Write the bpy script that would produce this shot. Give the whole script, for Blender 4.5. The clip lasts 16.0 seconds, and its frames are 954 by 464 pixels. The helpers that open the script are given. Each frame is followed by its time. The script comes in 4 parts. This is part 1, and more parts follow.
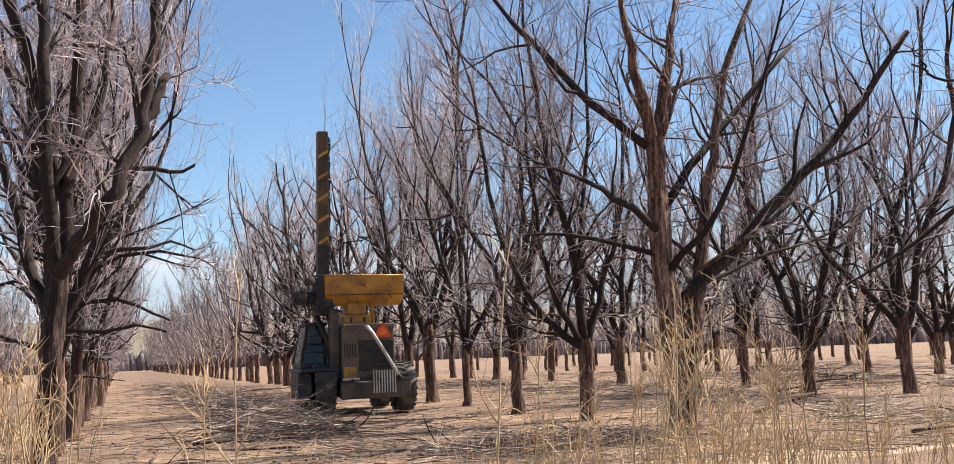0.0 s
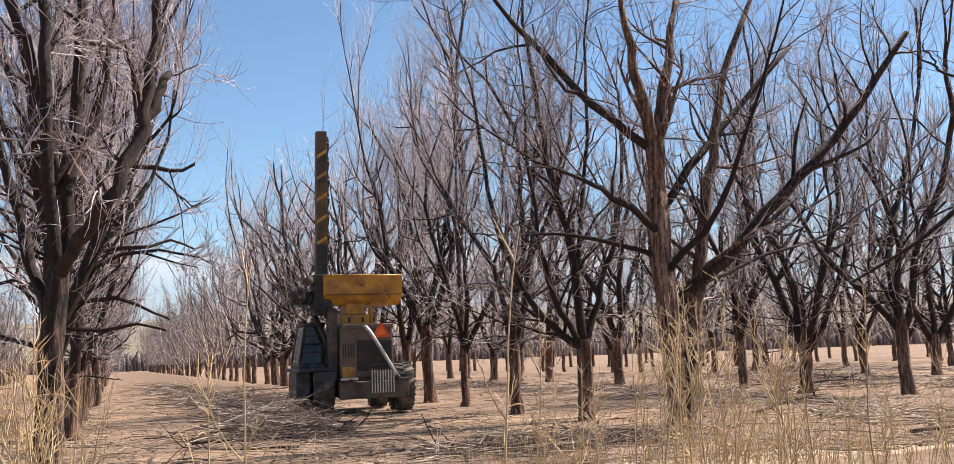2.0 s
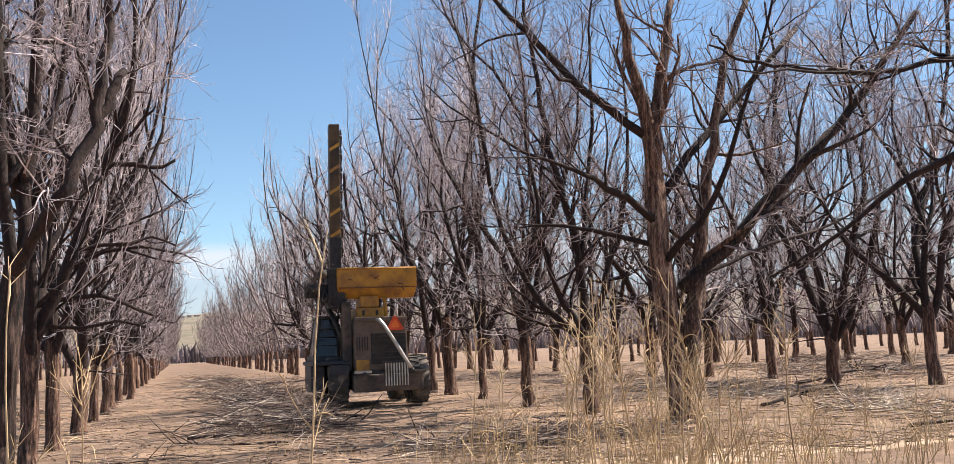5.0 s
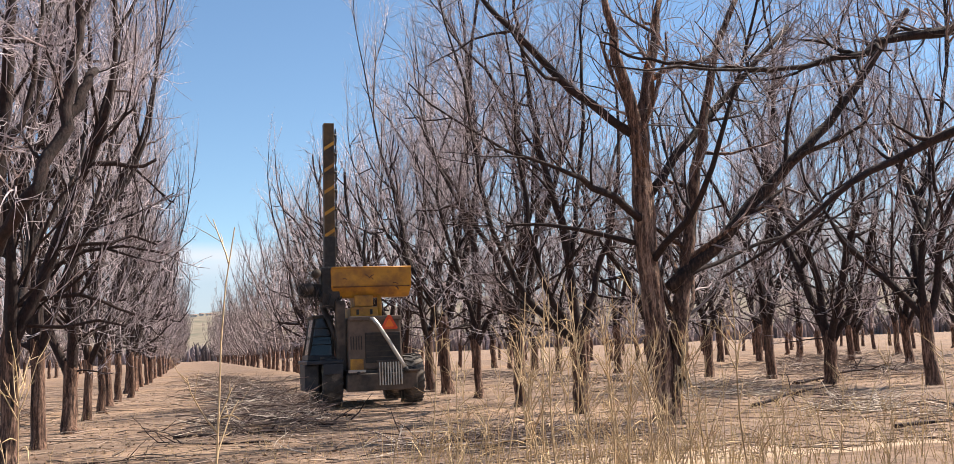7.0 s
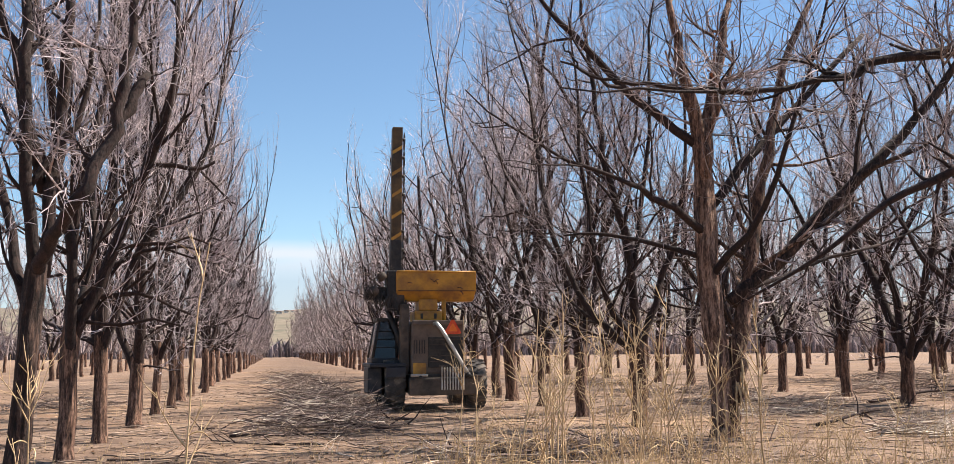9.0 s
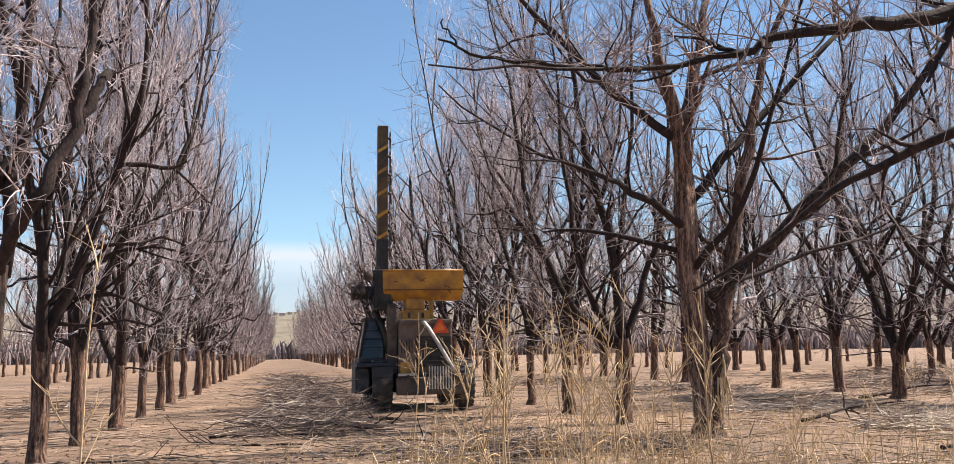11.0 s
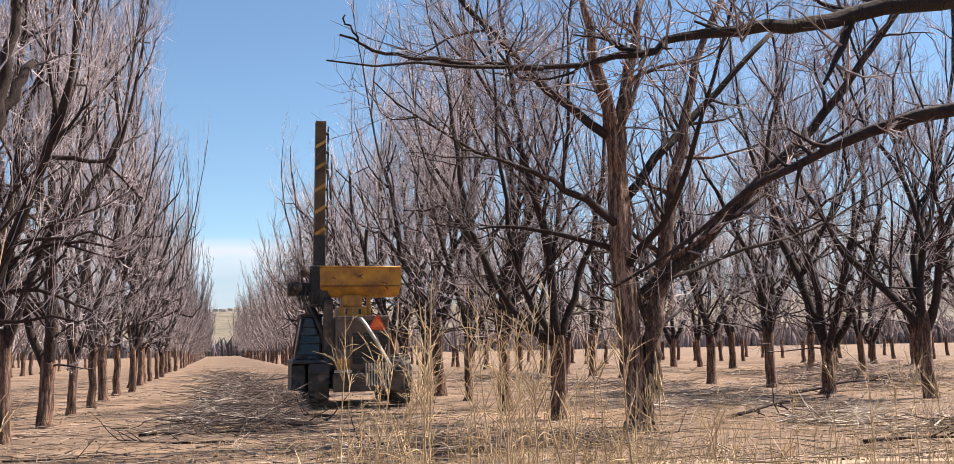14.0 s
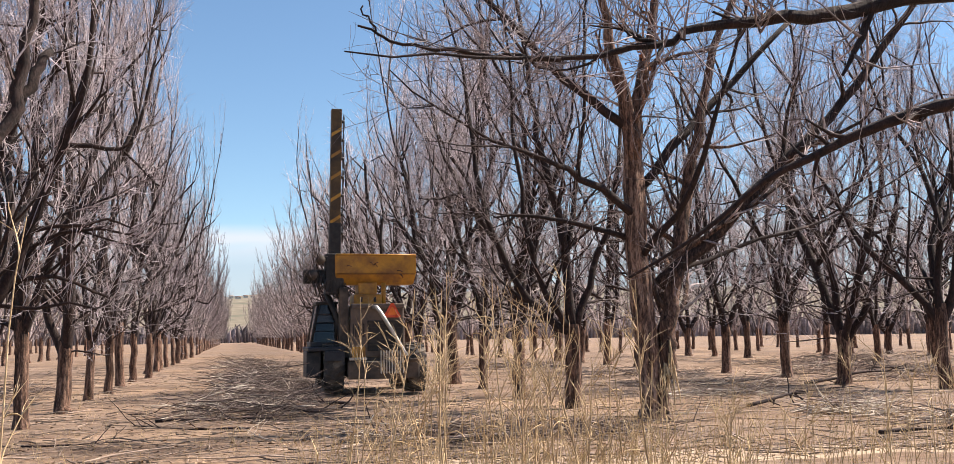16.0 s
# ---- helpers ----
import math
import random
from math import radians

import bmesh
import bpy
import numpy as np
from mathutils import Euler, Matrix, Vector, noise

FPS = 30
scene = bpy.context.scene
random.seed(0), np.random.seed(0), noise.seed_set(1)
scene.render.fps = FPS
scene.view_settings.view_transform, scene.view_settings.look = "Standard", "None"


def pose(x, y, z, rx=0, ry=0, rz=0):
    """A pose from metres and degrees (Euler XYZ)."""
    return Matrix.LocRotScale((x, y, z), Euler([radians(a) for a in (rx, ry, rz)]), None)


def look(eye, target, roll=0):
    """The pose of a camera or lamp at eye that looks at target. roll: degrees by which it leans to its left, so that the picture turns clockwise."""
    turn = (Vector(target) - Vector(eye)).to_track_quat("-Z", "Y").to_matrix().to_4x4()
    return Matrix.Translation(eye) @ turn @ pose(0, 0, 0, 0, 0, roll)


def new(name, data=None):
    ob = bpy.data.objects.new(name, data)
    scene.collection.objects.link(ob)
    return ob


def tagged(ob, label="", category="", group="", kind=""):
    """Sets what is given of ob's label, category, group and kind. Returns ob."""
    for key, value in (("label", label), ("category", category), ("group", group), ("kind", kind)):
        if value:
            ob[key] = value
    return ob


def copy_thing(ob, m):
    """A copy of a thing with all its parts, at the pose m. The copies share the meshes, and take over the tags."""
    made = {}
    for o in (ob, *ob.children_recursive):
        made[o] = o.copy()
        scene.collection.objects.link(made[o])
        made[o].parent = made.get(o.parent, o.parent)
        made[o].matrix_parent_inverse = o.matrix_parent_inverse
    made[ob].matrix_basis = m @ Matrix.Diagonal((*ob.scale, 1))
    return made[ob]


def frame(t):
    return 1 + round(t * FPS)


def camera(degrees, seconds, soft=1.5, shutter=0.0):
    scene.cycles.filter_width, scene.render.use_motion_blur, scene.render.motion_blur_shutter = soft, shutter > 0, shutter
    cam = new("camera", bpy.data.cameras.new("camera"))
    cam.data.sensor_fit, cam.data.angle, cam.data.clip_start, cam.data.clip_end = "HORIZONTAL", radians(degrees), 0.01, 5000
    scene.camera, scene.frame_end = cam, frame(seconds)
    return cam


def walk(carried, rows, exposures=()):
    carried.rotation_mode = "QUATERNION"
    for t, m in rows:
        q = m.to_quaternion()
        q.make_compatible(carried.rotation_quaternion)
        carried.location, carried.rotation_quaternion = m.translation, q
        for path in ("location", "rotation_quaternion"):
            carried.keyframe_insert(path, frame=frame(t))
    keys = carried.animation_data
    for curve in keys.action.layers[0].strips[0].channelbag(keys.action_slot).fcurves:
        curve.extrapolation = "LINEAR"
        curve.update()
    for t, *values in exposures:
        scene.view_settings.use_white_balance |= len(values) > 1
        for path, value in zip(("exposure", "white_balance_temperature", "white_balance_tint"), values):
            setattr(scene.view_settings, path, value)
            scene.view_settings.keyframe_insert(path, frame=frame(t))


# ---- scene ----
cam = camera(48.5, 16.0, 0.45)

PATH = [
    (0, (-11.037, -1.791, 1.681), (-10.394, 0.089, 1.91), -2.1),
    (0.5, (-11.088, -1.824, 1.657), (-10.44, 0.054, 1.881), -2.1),
    (1, (-11.115, -1.813, 1.647), (-10.465, 0.065, 1.87), -2.1),
    (1.5, (-11.121, -1.811, 1.653), (-10.474, 0.067, 1.881), -2.1),
    (2, (-11.093, -1.766, 1.654), (-10.444, 0.112, 1.885), -2.0),
    (2.5, (-10.927, -1.713, 1.674), (-10.285, 0.167, 1.905), -1.9),
    (3, (-10.744, -1.78, 1.675), (-10.13, 0.111, 1.891), -1.9),
    (3.2, (-10.58, -1.735, 1.67), (-9.981, 0.161, 1.879), -1.9),
    (5.3, (-9.717, -1.954, 1.695), (-9.169, -0.043, 1.912), -2.4),
    (5.5, (-9.66, -1.978, 1.698), (-9.113, -0.067, 1.916), -2.4),
    (6, (-9.547, -1.983, 1.713), (-9.0, -0.072, 1.927), -2.3),
    (6.5, (-9.421, -1.976, 1.71), (-8.875, -0.063, 1.922), -2.4),
    (7, (-9.274, -1.972, 1.685), (-8.745, -0.055, 1.899), -2.3),
    (7.5, (-9.128, -2.006, 1.714), (-8.623, -0.082, 1.922), -2.1),
    (8, (-8.975, -1.98, 1.742), (-8.494, -0.048, 1.939), -1.8),
    (8.5, (-8.796, -1.936, 1.762), (-8.395, 0.012, 1.973), -0.8),
    (9, (-8.723, -1.964, 1.773), (-8.347, -0.012, 1.997), -0.5),
    (11.3, (-8.151, -1.883, 1.725), (-7.78, 0.069, 1.949), -1.1),
    (11.5, (-8.12, -1.906, 1.729), (-7.749, 0.047, 1.949), -1.0),
    (12, (-8.094, -1.869, 1.731), (-7.712, 0.083, 1.944), -1.0),
    (12.5, (-8.088, -1.908, 1.742), (-7.7, 0.042, 1.959), -0.9),
    (13, (-8.114, -1.846, 1.724), (-7.703, 0.097, 1.958), -0.3),
    (13.5, (-8.091, -1.907, 1.716), (-7.637, 0.028, 1.94), -0.8),
    (14, (-8.06, -1.938, 1.721), (-7.584, -0.007, 1.937), -1.1),
    (14.5, (-8.071, -1.966, 1.721), (-7.598, -0.033, 1.921), -0.9),
    (15, (-8.051, -1.944, 1.706), (-7.59, -0.007, 1.899), -0.9),
    (15.5, (-8.061, -1.931, 1.711), (-7.609, 0.008, 1.904), -0.8),
    (16, (-8.07, -1.946, 1.731), (-7.621, -0.006, 1.925), -0.8),
]
walk(cam, [(t, look(eye, target, roll)) for t, eye, target, roll in PATH], [(0.0, 1.25, 6750, 11), (16.0, 1.25, 6750, 11)])

# ---- world and sun ----
SUN_ELEVATION, SUN_AZIMUTH = 52.0, 80.0      # degrees; azimuth clockwise from +y
world = bpy.data.worlds.new("sky")
scene.world = world
world.use_nodes = True
wn, wl = world.node_tree.nodes, world.node_tree.links
sky = wn.new("ShaderNodeTexSky")
sky.sky_type = "NISHITA"
sky.sun_disc = False
sky.sun_elevation, sky.sun_rotation = radians(SUN_ELEVATION), radians(SUN_AZIMUTH)
sky.altitude, sky.air_density, sky.dust_density, sky.ozone_density = 1200, 1.0, 0.2, 1.3
tc = wn.new("ShaderNodeTexCoord")
sep = wn.new("ShaderNodeSeparateXYZ")
wl.new(tc.outputs["Generated"], sep.inputs[0])
stretch = wn.new("ShaderNodeMapping")
stretch.inputs["Scale"].default_value = (2.2, 2.2, 16.0)
wl.new(tc.outputs["Generated"], stretch.inputs[0])
puff = wn.new("ShaderNodeTexNoise")
puff.inputs["Scale"].default_value, puff.inputs["Detail"].default_value = 1.6, 5.0
wl.new(stretch.outputs[0], puff.inputs["Vector"])
band = wn.new("ShaderNodeValToRGB")          # thin cloud low over the horizon
for n, (place, v) in enumerate(((0.0, 0.8), (0.045, 0.75), (0.074, 0.7), (0.093, 0.95), (0.106, 0.0))):
    e = band.color_ramp.elements[n] if n < 2 else band.color_ramp.elements.new(place)
    e.position, e.color = place, (v, v, v, 1)
wl.new(sep.outputs[2], band.inputs[0])
thick = wn.new("ShaderNodeMapRange")
thick.inputs[1].default_value, thick.inputs[2].default_value = 0.26, 0.5
wl.new(puff.outputs[0], thick.inputs[0])
cover = wn.new("ShaderNodeMath")
cover.operation = "MULTIPLY"
wl.new(band.outputs[0], cover.inputs[0])
wl.new(thick.outputs[0], cover.inputs[1])
clouded = wn.new("ShaderNodeMix")
clouded.data_type = "RGBA"
wl.new(cover.outputs[0], clouded.inputs["Factor"])
clear = wn.new("ShaderNodeMix")               # clear dry desert air
clear.data_type, clear.blend_type = "RGBA", "MULTIPLY"
clear.inputs["Factor"].default_value, clear.inputs["B"].default_value = 1.0, (0.86, 1.0, 1.06, 1)
wl.new(sky.outputs[0], clear.inputs["A"])
wl.new(clear.outputs["Result"], clouded.inputs["A"])
veil = wn.new("ShaderNodeValToRGB")          # grey-blue haze under a whiter cloud bank
for n, (place, c) in enumerate(((0.0, (0.42, 0.475, 0.555)), (0.066, (0.4, 0.475, 0.575)), (0.088, (0.56, 0.61, 0.69)))):
    e = veil.color_ramp.elements[n] if n < 2 else veil.color_ramp.elements.new(place)
    e.position, e.color = place, (*c, 1)
wl.new(sep.outputs[2], veil.inputs[0])
tenfold = wn.new("ShaderNodeVectorMath")
tenfold.operation = "SCALE"
tenfold.inputs["Scale"].default_value = 10.0
wl.new(veil.outputs[0], tenfold.inputs[0])
wl.new(tenfold.outputs[0], clouded.inputs["B"])
wl.new(clouded.outputs["Result"], wn["Background"].inputs[0])
wn["Background"].inputs[1].default_value = 0.064

sun_data = bpy.data.lights.new("sun", "SUN")
sun_data.energy, sun_data.angle, sun_data.color = 5.0, radians(0.55), (1.0, 0.9, 0.8)
sun = new("sun", sun_data)
az, el = radians(SUN_AZIMUTH), radians(SUN_ELEVATION)
sun.matrix_world = look((60 * math.sin(az), 60 * math.cos(az), 60 * math.tan(el)), (0, 0, 0))


# ---- materials ----
def material(name, rough=0.8, metal=0.0):
    m = bpy.data.materials.new(name)
    m.use_nodes = True
    b = m.node_tree.nodes["Principled BSDF"]
    b.inputs["Roughness"].default_value, b.inputs["Metallic"].default_value = rough, metal
    return m, m.node_tree.nodes, m.node_tree.links, b


def noise_node(n, l, scale, detail=6.0, rough=0.6, stretch=(1, 1, 1)):
    co, mp, nz = n.new("ShaderNodeTexCoord"), n.new("ShaderNodeMapping"), n.new("ShaderNodeTexNoise")
    mp.inputs["Scale"].default_value = stretch
    nz.inputs["Scale"].default_value, nz.inputs["Detail"].default_value, nz.inputs["Roughness"].default_value = scale, detail, rough
    l.new(co.outputs["Object"], mp.inputs[0])
    l.new(mp.outputs[0], nz.inputs["Vector"])
    return nz


def ramp_node(n, l, source, stops):
    r = n.new("ShaderNodeValToRGB")
    while len(r.color_ramp.elements) < len(stops):
        r.color_ramp.elements.new(0.5)
    for e, (place, c) in zip(r.color_ramp.elements, stops):
        e.position, e.color = place, (*c, 1)
    l.new(source, r.inputs[0])
    return r


def mix_node(n, l, mode, fac, a, b):
    x = n.new("ShaderNodeMix")
    x.data_type, x.blend_type = "RGBA", mode
    for socket, v in ((x.inputs["Factor"], fac), (x.inputs["A"], a), (x.inputs["B"], b)):
        if isinstance(v, (int, float)):
            socket.default_value = v
        elif isinstance(v, tuple):
            socket.default_value = (*v, 1)
        else:
            l.new(v, socket)
    return x.outputs["Result"]


def bump(n, l, b, source, strength, distance):
    k = n.new("ShaderNodeBump")
    k.inputs["Strength"].default_value, k.inputs["Distance"].default_value = strength, distance
    l.new(source, k.inputs["Height"])
    l.new(k.outputs[0], b.inputs["Normal"])


def surface(name, dark, light, scale=6.0, stains=None, stain_scale=1.2, rough=0.8, metal=0.0, relief=0.3, depth=0.01,
            stretch=(1, 1, 1), vary=0.0, island=False):
    """A worn two-tone surface: grain between two colours, larger stains, relief, and a change from object to object."""
    m, n, l, b = material(name, rough, metal)
    grain = noise_node(n, l, scale, 8, 0.65, stretch)
    colour = ramp_node(n, l, grain.outputs[0], ((0.3, dark), (0.7, light))).outputs[0]
    if stains:
        big = noise_node(n, l, stain_scale, 5, 0.6)
        mask = ramp_node(n, l, big.outputs[0], ((0.48, (0, 0, 0)), (0.68, (1, 1, 1)))).outputs[0]
        colour = mix_node(n, l, "MIX", mask, colour, stains)
    if vary:
        if island:
            source = n.new("ShaderNodeNewGeometry").outputs["Random Per Island"]
        else:
            source = n.new("ShaderNodeObjectInfo").outputs["Random"]
        tone = ramp_node(n, l, source, ((0.0, (1 - vary,) * 3), (1.0, (1 + vary,) * 3))).outputs[0]
        colour = mix_node(n, l, "MULTIPLY", 1.0, colour, tone)
    l.new(colour, b.inputs["Base Color"])
    if relief:
        bump(n, l, b, grain.outputs[0], relief, depth)
    return m


def fissured_bark(name, tones):
    m, n, l, b = material(name, 0.92)
    ridge, fleck = noise_node(n, l, 13, 7, 0.7, (1, 1, 0.14)), noise_node(n, l, 38, 5, 0.7, (1, 1, 0.3))
    patch = noise_node(n, l, 1.7, 4, 0.6)
    both = mix_node(n, l, "MIX", 0.35, ridge.outputs[0], fleck.outputs[0])
    tone = ramp_node(n, l, both, tones).outputs[0]
    grey = ramp_node(n, l, patch.outputs[0], ((0.42, (0, 0, 0)), (0.66, (1, 1, 1)))).outputs[0]
    tone = mix_node(n, l, "MIX", grey, tone, mix_node(n, l, "MULTIPLY", 1.0, tone, (0.72, 0.64, 0.6)))
    each = ramp_node(n, l, n.new("ShaderNodeObjectInfo").outputs["Random"], ((0.0, (0.7, 0.7, 0.7)), (1.0, (1.1, 1.1, 1.1)))).outputs[0]
    l.new(mix_node(n, l, "MULTIPLY", 1.0, tone, each), b.inputs["Base Color"])
    bump(n, l, b, both, 1.0, 0.07)
    return m


BARK = fissured_bark("bark", ((0.4, (0.013, 0.0075, 0.0055)), (0.5, (0.125, 0.068, 0.045)), (0.6, (0.385, 0.235, 0.168))))
PEELING_BARK = fissured_bark("pale_peeling_bark", ((0.4, (0.015, 0.0085, 0.006)), (0.49, (0.145, 0.082, 0.056)), (0.58, (0.43, 0.285, 0.21))))
# the same bark with shade painted in, for boughs and the left alley tree
SHADED_BOUGH_BARK = fissured_bark("dark_bough_bark", ((0.4, (0.005, 0.003, 0.0025)), (0.5, (0.034, 0.019, 0.0145)), (0.62, (0.15, 0.09, 0.068))))
# far darker than real bark: the shade on backlit limbs is in this colour
SHADED_LIMB_BARK = surface("limb_bark", (0.0026, 0.0015, 0.0014), (0.05, 0.0255, 0.021), 24, (0.011, 0.0062, 0.0056), 5, 0.92, 0, 1.0, 0.03, (1, 1, 0.5), 0.2)
TWIG = surface("twig_bark", (0.11, 0.09, 0.094), (0.67, 0.585, 0.61), 7, (0.31, 0.255, 0.265), 2, 0.85, 0, 0, 0, (1, 1, 1), 0.65, True)
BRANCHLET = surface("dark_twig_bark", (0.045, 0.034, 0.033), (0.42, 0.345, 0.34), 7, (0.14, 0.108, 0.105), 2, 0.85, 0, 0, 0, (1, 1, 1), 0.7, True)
STRAW = surface("straw", (0.36, 0.245, 0.115), (0.68, 0.52, 0.29), 5, (0.33, 0.22, 0.115), 3, 0.75, 0, 0, 0, (1, 1, 1), 0.3, True)
STALK = surface("dry_stalk", (0.33, 0.225, 0.115), (0.66, 0.5, 0.305), 8, (0.28, 0.19, 0.105), 4, 0.75, 0, 0, 0, (1, 1, 1), 0.3)
LITTER = surface("cut_branch_bark", (0.05, 0.035, 0.028), (0.36, 0.27, 0.21), 5, (0.16, 0.118, 0.092), 2, 0.9, 0, 0, 0, (1, 1, 1), 0.6, True)
LITTER_VARIED = surface("cut_branch_dark_bark", (0.055, 0.04, 0.034), (0.29, 0.22, 0.19), 5, (0.13, 0.098, 0.084), 2, 0.9, 0, 0, 0, (1, 1, 1), 0.5)
BARE_WOOD = surface("bleached_wood", (0.42, 0.35, 0.28), (0.68, 0.6, 0.5), 6, (0.4, 0.34, 0.28), 2, 0.8, 0, 0.3, 0.01, (1, 1, 1), 0.25, True)
YELLOW = surface("worn_yellow_paint", (0.47, 0.22, 0.026), (0.64, 0.33, 0.042), 3, (0.27, 0.125, 0.035), 1.6, 0.5, 0, 0.15, 0.004)
OCHRE = surface("grimy_ochre_paint", (0.05, 0.03, 0.014), (0.17, 0.1, 0.032), 2.2, (0.03, 0.021, 0.014), 1.5, 0.6, 0, 0.15, 0.004)
HOOD = surface("dusty_grey_brown_paint", (0.075, 0.055, 0.043), (0.18, 0.135, 0.105), 4, (0.17, 0.125, 0.09), 1.5, 0.6, 0, 0.2, 0.004)
FRAME = surface("dusty_black_steel", (0.03, 0.027, 0.025), (0.085, 0.07, 0.058), 5, (0.16, 0.12, 0.09), 1.4, 0.7, 0.2, 0.3, 0.004)
BLACK = surface("black_paint", (0.012, 0.012, 0.012), (0.035, 0.032, 0.03), 5, (0.07, 0.055, 0.045), 2, 0.6, 0, 0.2, 0.003)
RUBBER = surface("dusty_rubber", (0.035, 0.035, 0.037), (0.09, 0.08, 0.07), 5, (0.28, 0.23, 0.18), 2.2, 0.9, 0, 0.3, 0.005)
RUST = surface("rusty_steel", (0.1, 0.05, 0.03), (0.22, 0.12, 0.075), 6, (0.08, 0.05, 0.035), 2, 0.85, 0.2, 0.4, 0.005)
CHROME = surface("scuffed_bright_steel", (0.42, 0.4, 0.37), (0.7, 0.67, 0.62), 6, (0.35, 0.3, 0.26), 3, 0.4, 0.7, 0.1, 0.002)
RED = surface("faded_red_reflector", (0.62, 0.05, 0.012), (0.85, 0.1, 0.02), 8, (0.75, 0.12, 0.05), 4, 0.4, 0, 0, 0)
ORANGE = surface("orange_reflector", (0.85, 0.16, 0.02), (0.95, 0.24, 0.03), 8, None, 1, 0.4, 0, 0, 0)
BLUE = surface("dark_blue_paint", (0.009, 0.011, 0.018), (0.024, 0.028, 0.038), 4, (0.075, 0.062, 0.053), 2, 0.5, 0, 0.1, 0.003)
HILL = surface("dry_hillside", (0.1, 0.088, 0.062), (0.23, 0.19, 0.135), 0.045, (0.065, 0.07, 0.048), 0.012, 0.95, 0, 0, 0)

GLASS, gn, gl, gb = material("cab_glass", 0.08)
gb.inputs["Base Color"].default_value = (0.04, 0.042, 0.048, 1)
gb.inputs["Specular IOR Level"].default_value = 0.25
gb.inputs["Transmission Weight"].default_value = 1.0

SOIL, n, l, b = material("dry_soil_with_leaf_litter", 0.95)
fine = noise_node(n, l, 7.0, 10, 0.75, (0.5, 1.6, 1))
mid = noise_node(n, l, 0.55, 6, 0.65, (0.5, 1.3, 1))
wide = noise_node(n, l, 0.07, 4, 0.55)
base = ramp_node(n, l, fine.outputs[0], ((0.32, (0.085, 0.053, 0.037)), (0.47, (0.262, 0.18, 0.124)), (0.7, (0.405, 0.298, 0.213)))).outputs[0]
leafy = ramp_node(n, l, mid.outputs[0], ((0.38, (0, 0, 0)), (0.58, (1, 1, 1)))).outputs[0]
base = mix_node(n, l, "MIX", leafy, base, mix_node(n, l, "MULTIPLY", 0.85, base, (0.52, 0.45, 0.41)))
mats = noise_node(n, l, 0.16, 7, 0.7, (0.35, 1.5, 1))       # broad mats of litter and prunings
matted = ramp_node(n, l, mats.outputs[0], ((0.46, (0, 0, 0)), (0.6, (1, 1, 1)))).outputs[0]
base = mix_node(n, l, "MIX", matted, base, mix_node(n, l, "MULTIPLY", 1.0, base, (0.7, 0.69, 0.7)))
straw = ramp_node(n, l, wide.outputs[0], ((0.45, (0, 0, 0)), (0.65, (1, 1, 1)))).outputs[0]
base = mix_node(n, l, "MIX", straw, base, mix_node(n, l, "MULTIPLY", 1.0, base, (1.12, 1.05, 0.9)))
l.new(base, b.inputs["Base Color"])
bump(n, l, b, fine.outputs[0], 0.8, 0.05)


# ---- mesh tools ----
class Shape:
    """Collects tubes and blocks as plain points and faces."""

    def __init__(self):
        self.v, self.f, self.count = [], [], 0

    def add(self, v, f):
        self.f += [tuple(i + self.count for i in face) for face in f]
        self.v.append(np.asarray(v, float))
        self.count += len(v)

    def tube(self, pts, radii, sides, cap=False, rough=0.0):
        pts, radii = np.asarray(pts, float), np.asarray(radii, float)
        k = len(pts)
        along = np.gradient(pts, axis=0)
        along /= np.linalg.norm(along, axis=1)[:, None] + 1e-9
        ref = np.array((0.0, 1.0, 0.0)) if abs(along[0][1]) < 0.8 else np.array((1.0, 0.0, 0.0))
        u = np.cross(along, ref)
        u /= np.linalg.norm(u, axis=1)[:, None] + 1e-9
        w = np.cross(along, u)
        a = np.arange(sides) * 2 * np.pi / sides
        ring = u[:, None] * np.cos(a)[None, :, None] + w[:, None] * np.sin(a)[None, :, None]
        girth = np.repeat(radii[:, None], sides, 1)
        if rough:           # fissured bark: ridges that run along the stem
            for i in range(k):
                for j in range(sides):
                    c, q = math.cos(a[j]) * 2.6, math.sin(a[j]) * 2.6
                    girth[i, j] *= 1 + rough * (noise.noise((c, q, pts[i][2] * 1.1)) + 0.7 * noise.noise((c * 2.7, q * 2.7, pts[i][2] * 2.0)))
        v = (pts[:, None] + ring * girth[:, :, None]).reshape(-1, 3)
        f = []
        for i in range(k - 1):
            for j in range(sides):
                j2 = (j + 1) % sides
                f.append((i * sides + j, i * sides + j2, (i + 1) * sides + j2, (i + 1) * sides + j))
        if cap:
            f.append(tuple(range((k - 1) * sides, k * sides)))
            f.append(tuple(range(sides - 1, -1, -1)))
        self.add(v, f)

    def squeeze(self, keep, rest):
        """Draws in what reaches further than keep from the z axis, as hedging does."""
        for k, v in enumerate(self.v):
            r = np.hypot(v[:, 0], v[:, 1]) + 1e-6
            s = np.where(r > keep, keep + (r - keep) * rest, r) / r
            self.v[k] = np.stack((v[:, 0] * s, v[:, 1] * s, v[:, 2]), 1)

    def mesh(self, name, mat, smooth=True):
        me = bpy.data.meshes.new(name)
        me.from_pydata(np.concatenate(self.v).tolist() if self.v else [], [], self.f)
        me.materials.append(mat)
        if smooth:
            me.polygons.foreach_set("use_smooth", [True] * len(me.polygons))
        me.update()
        return me


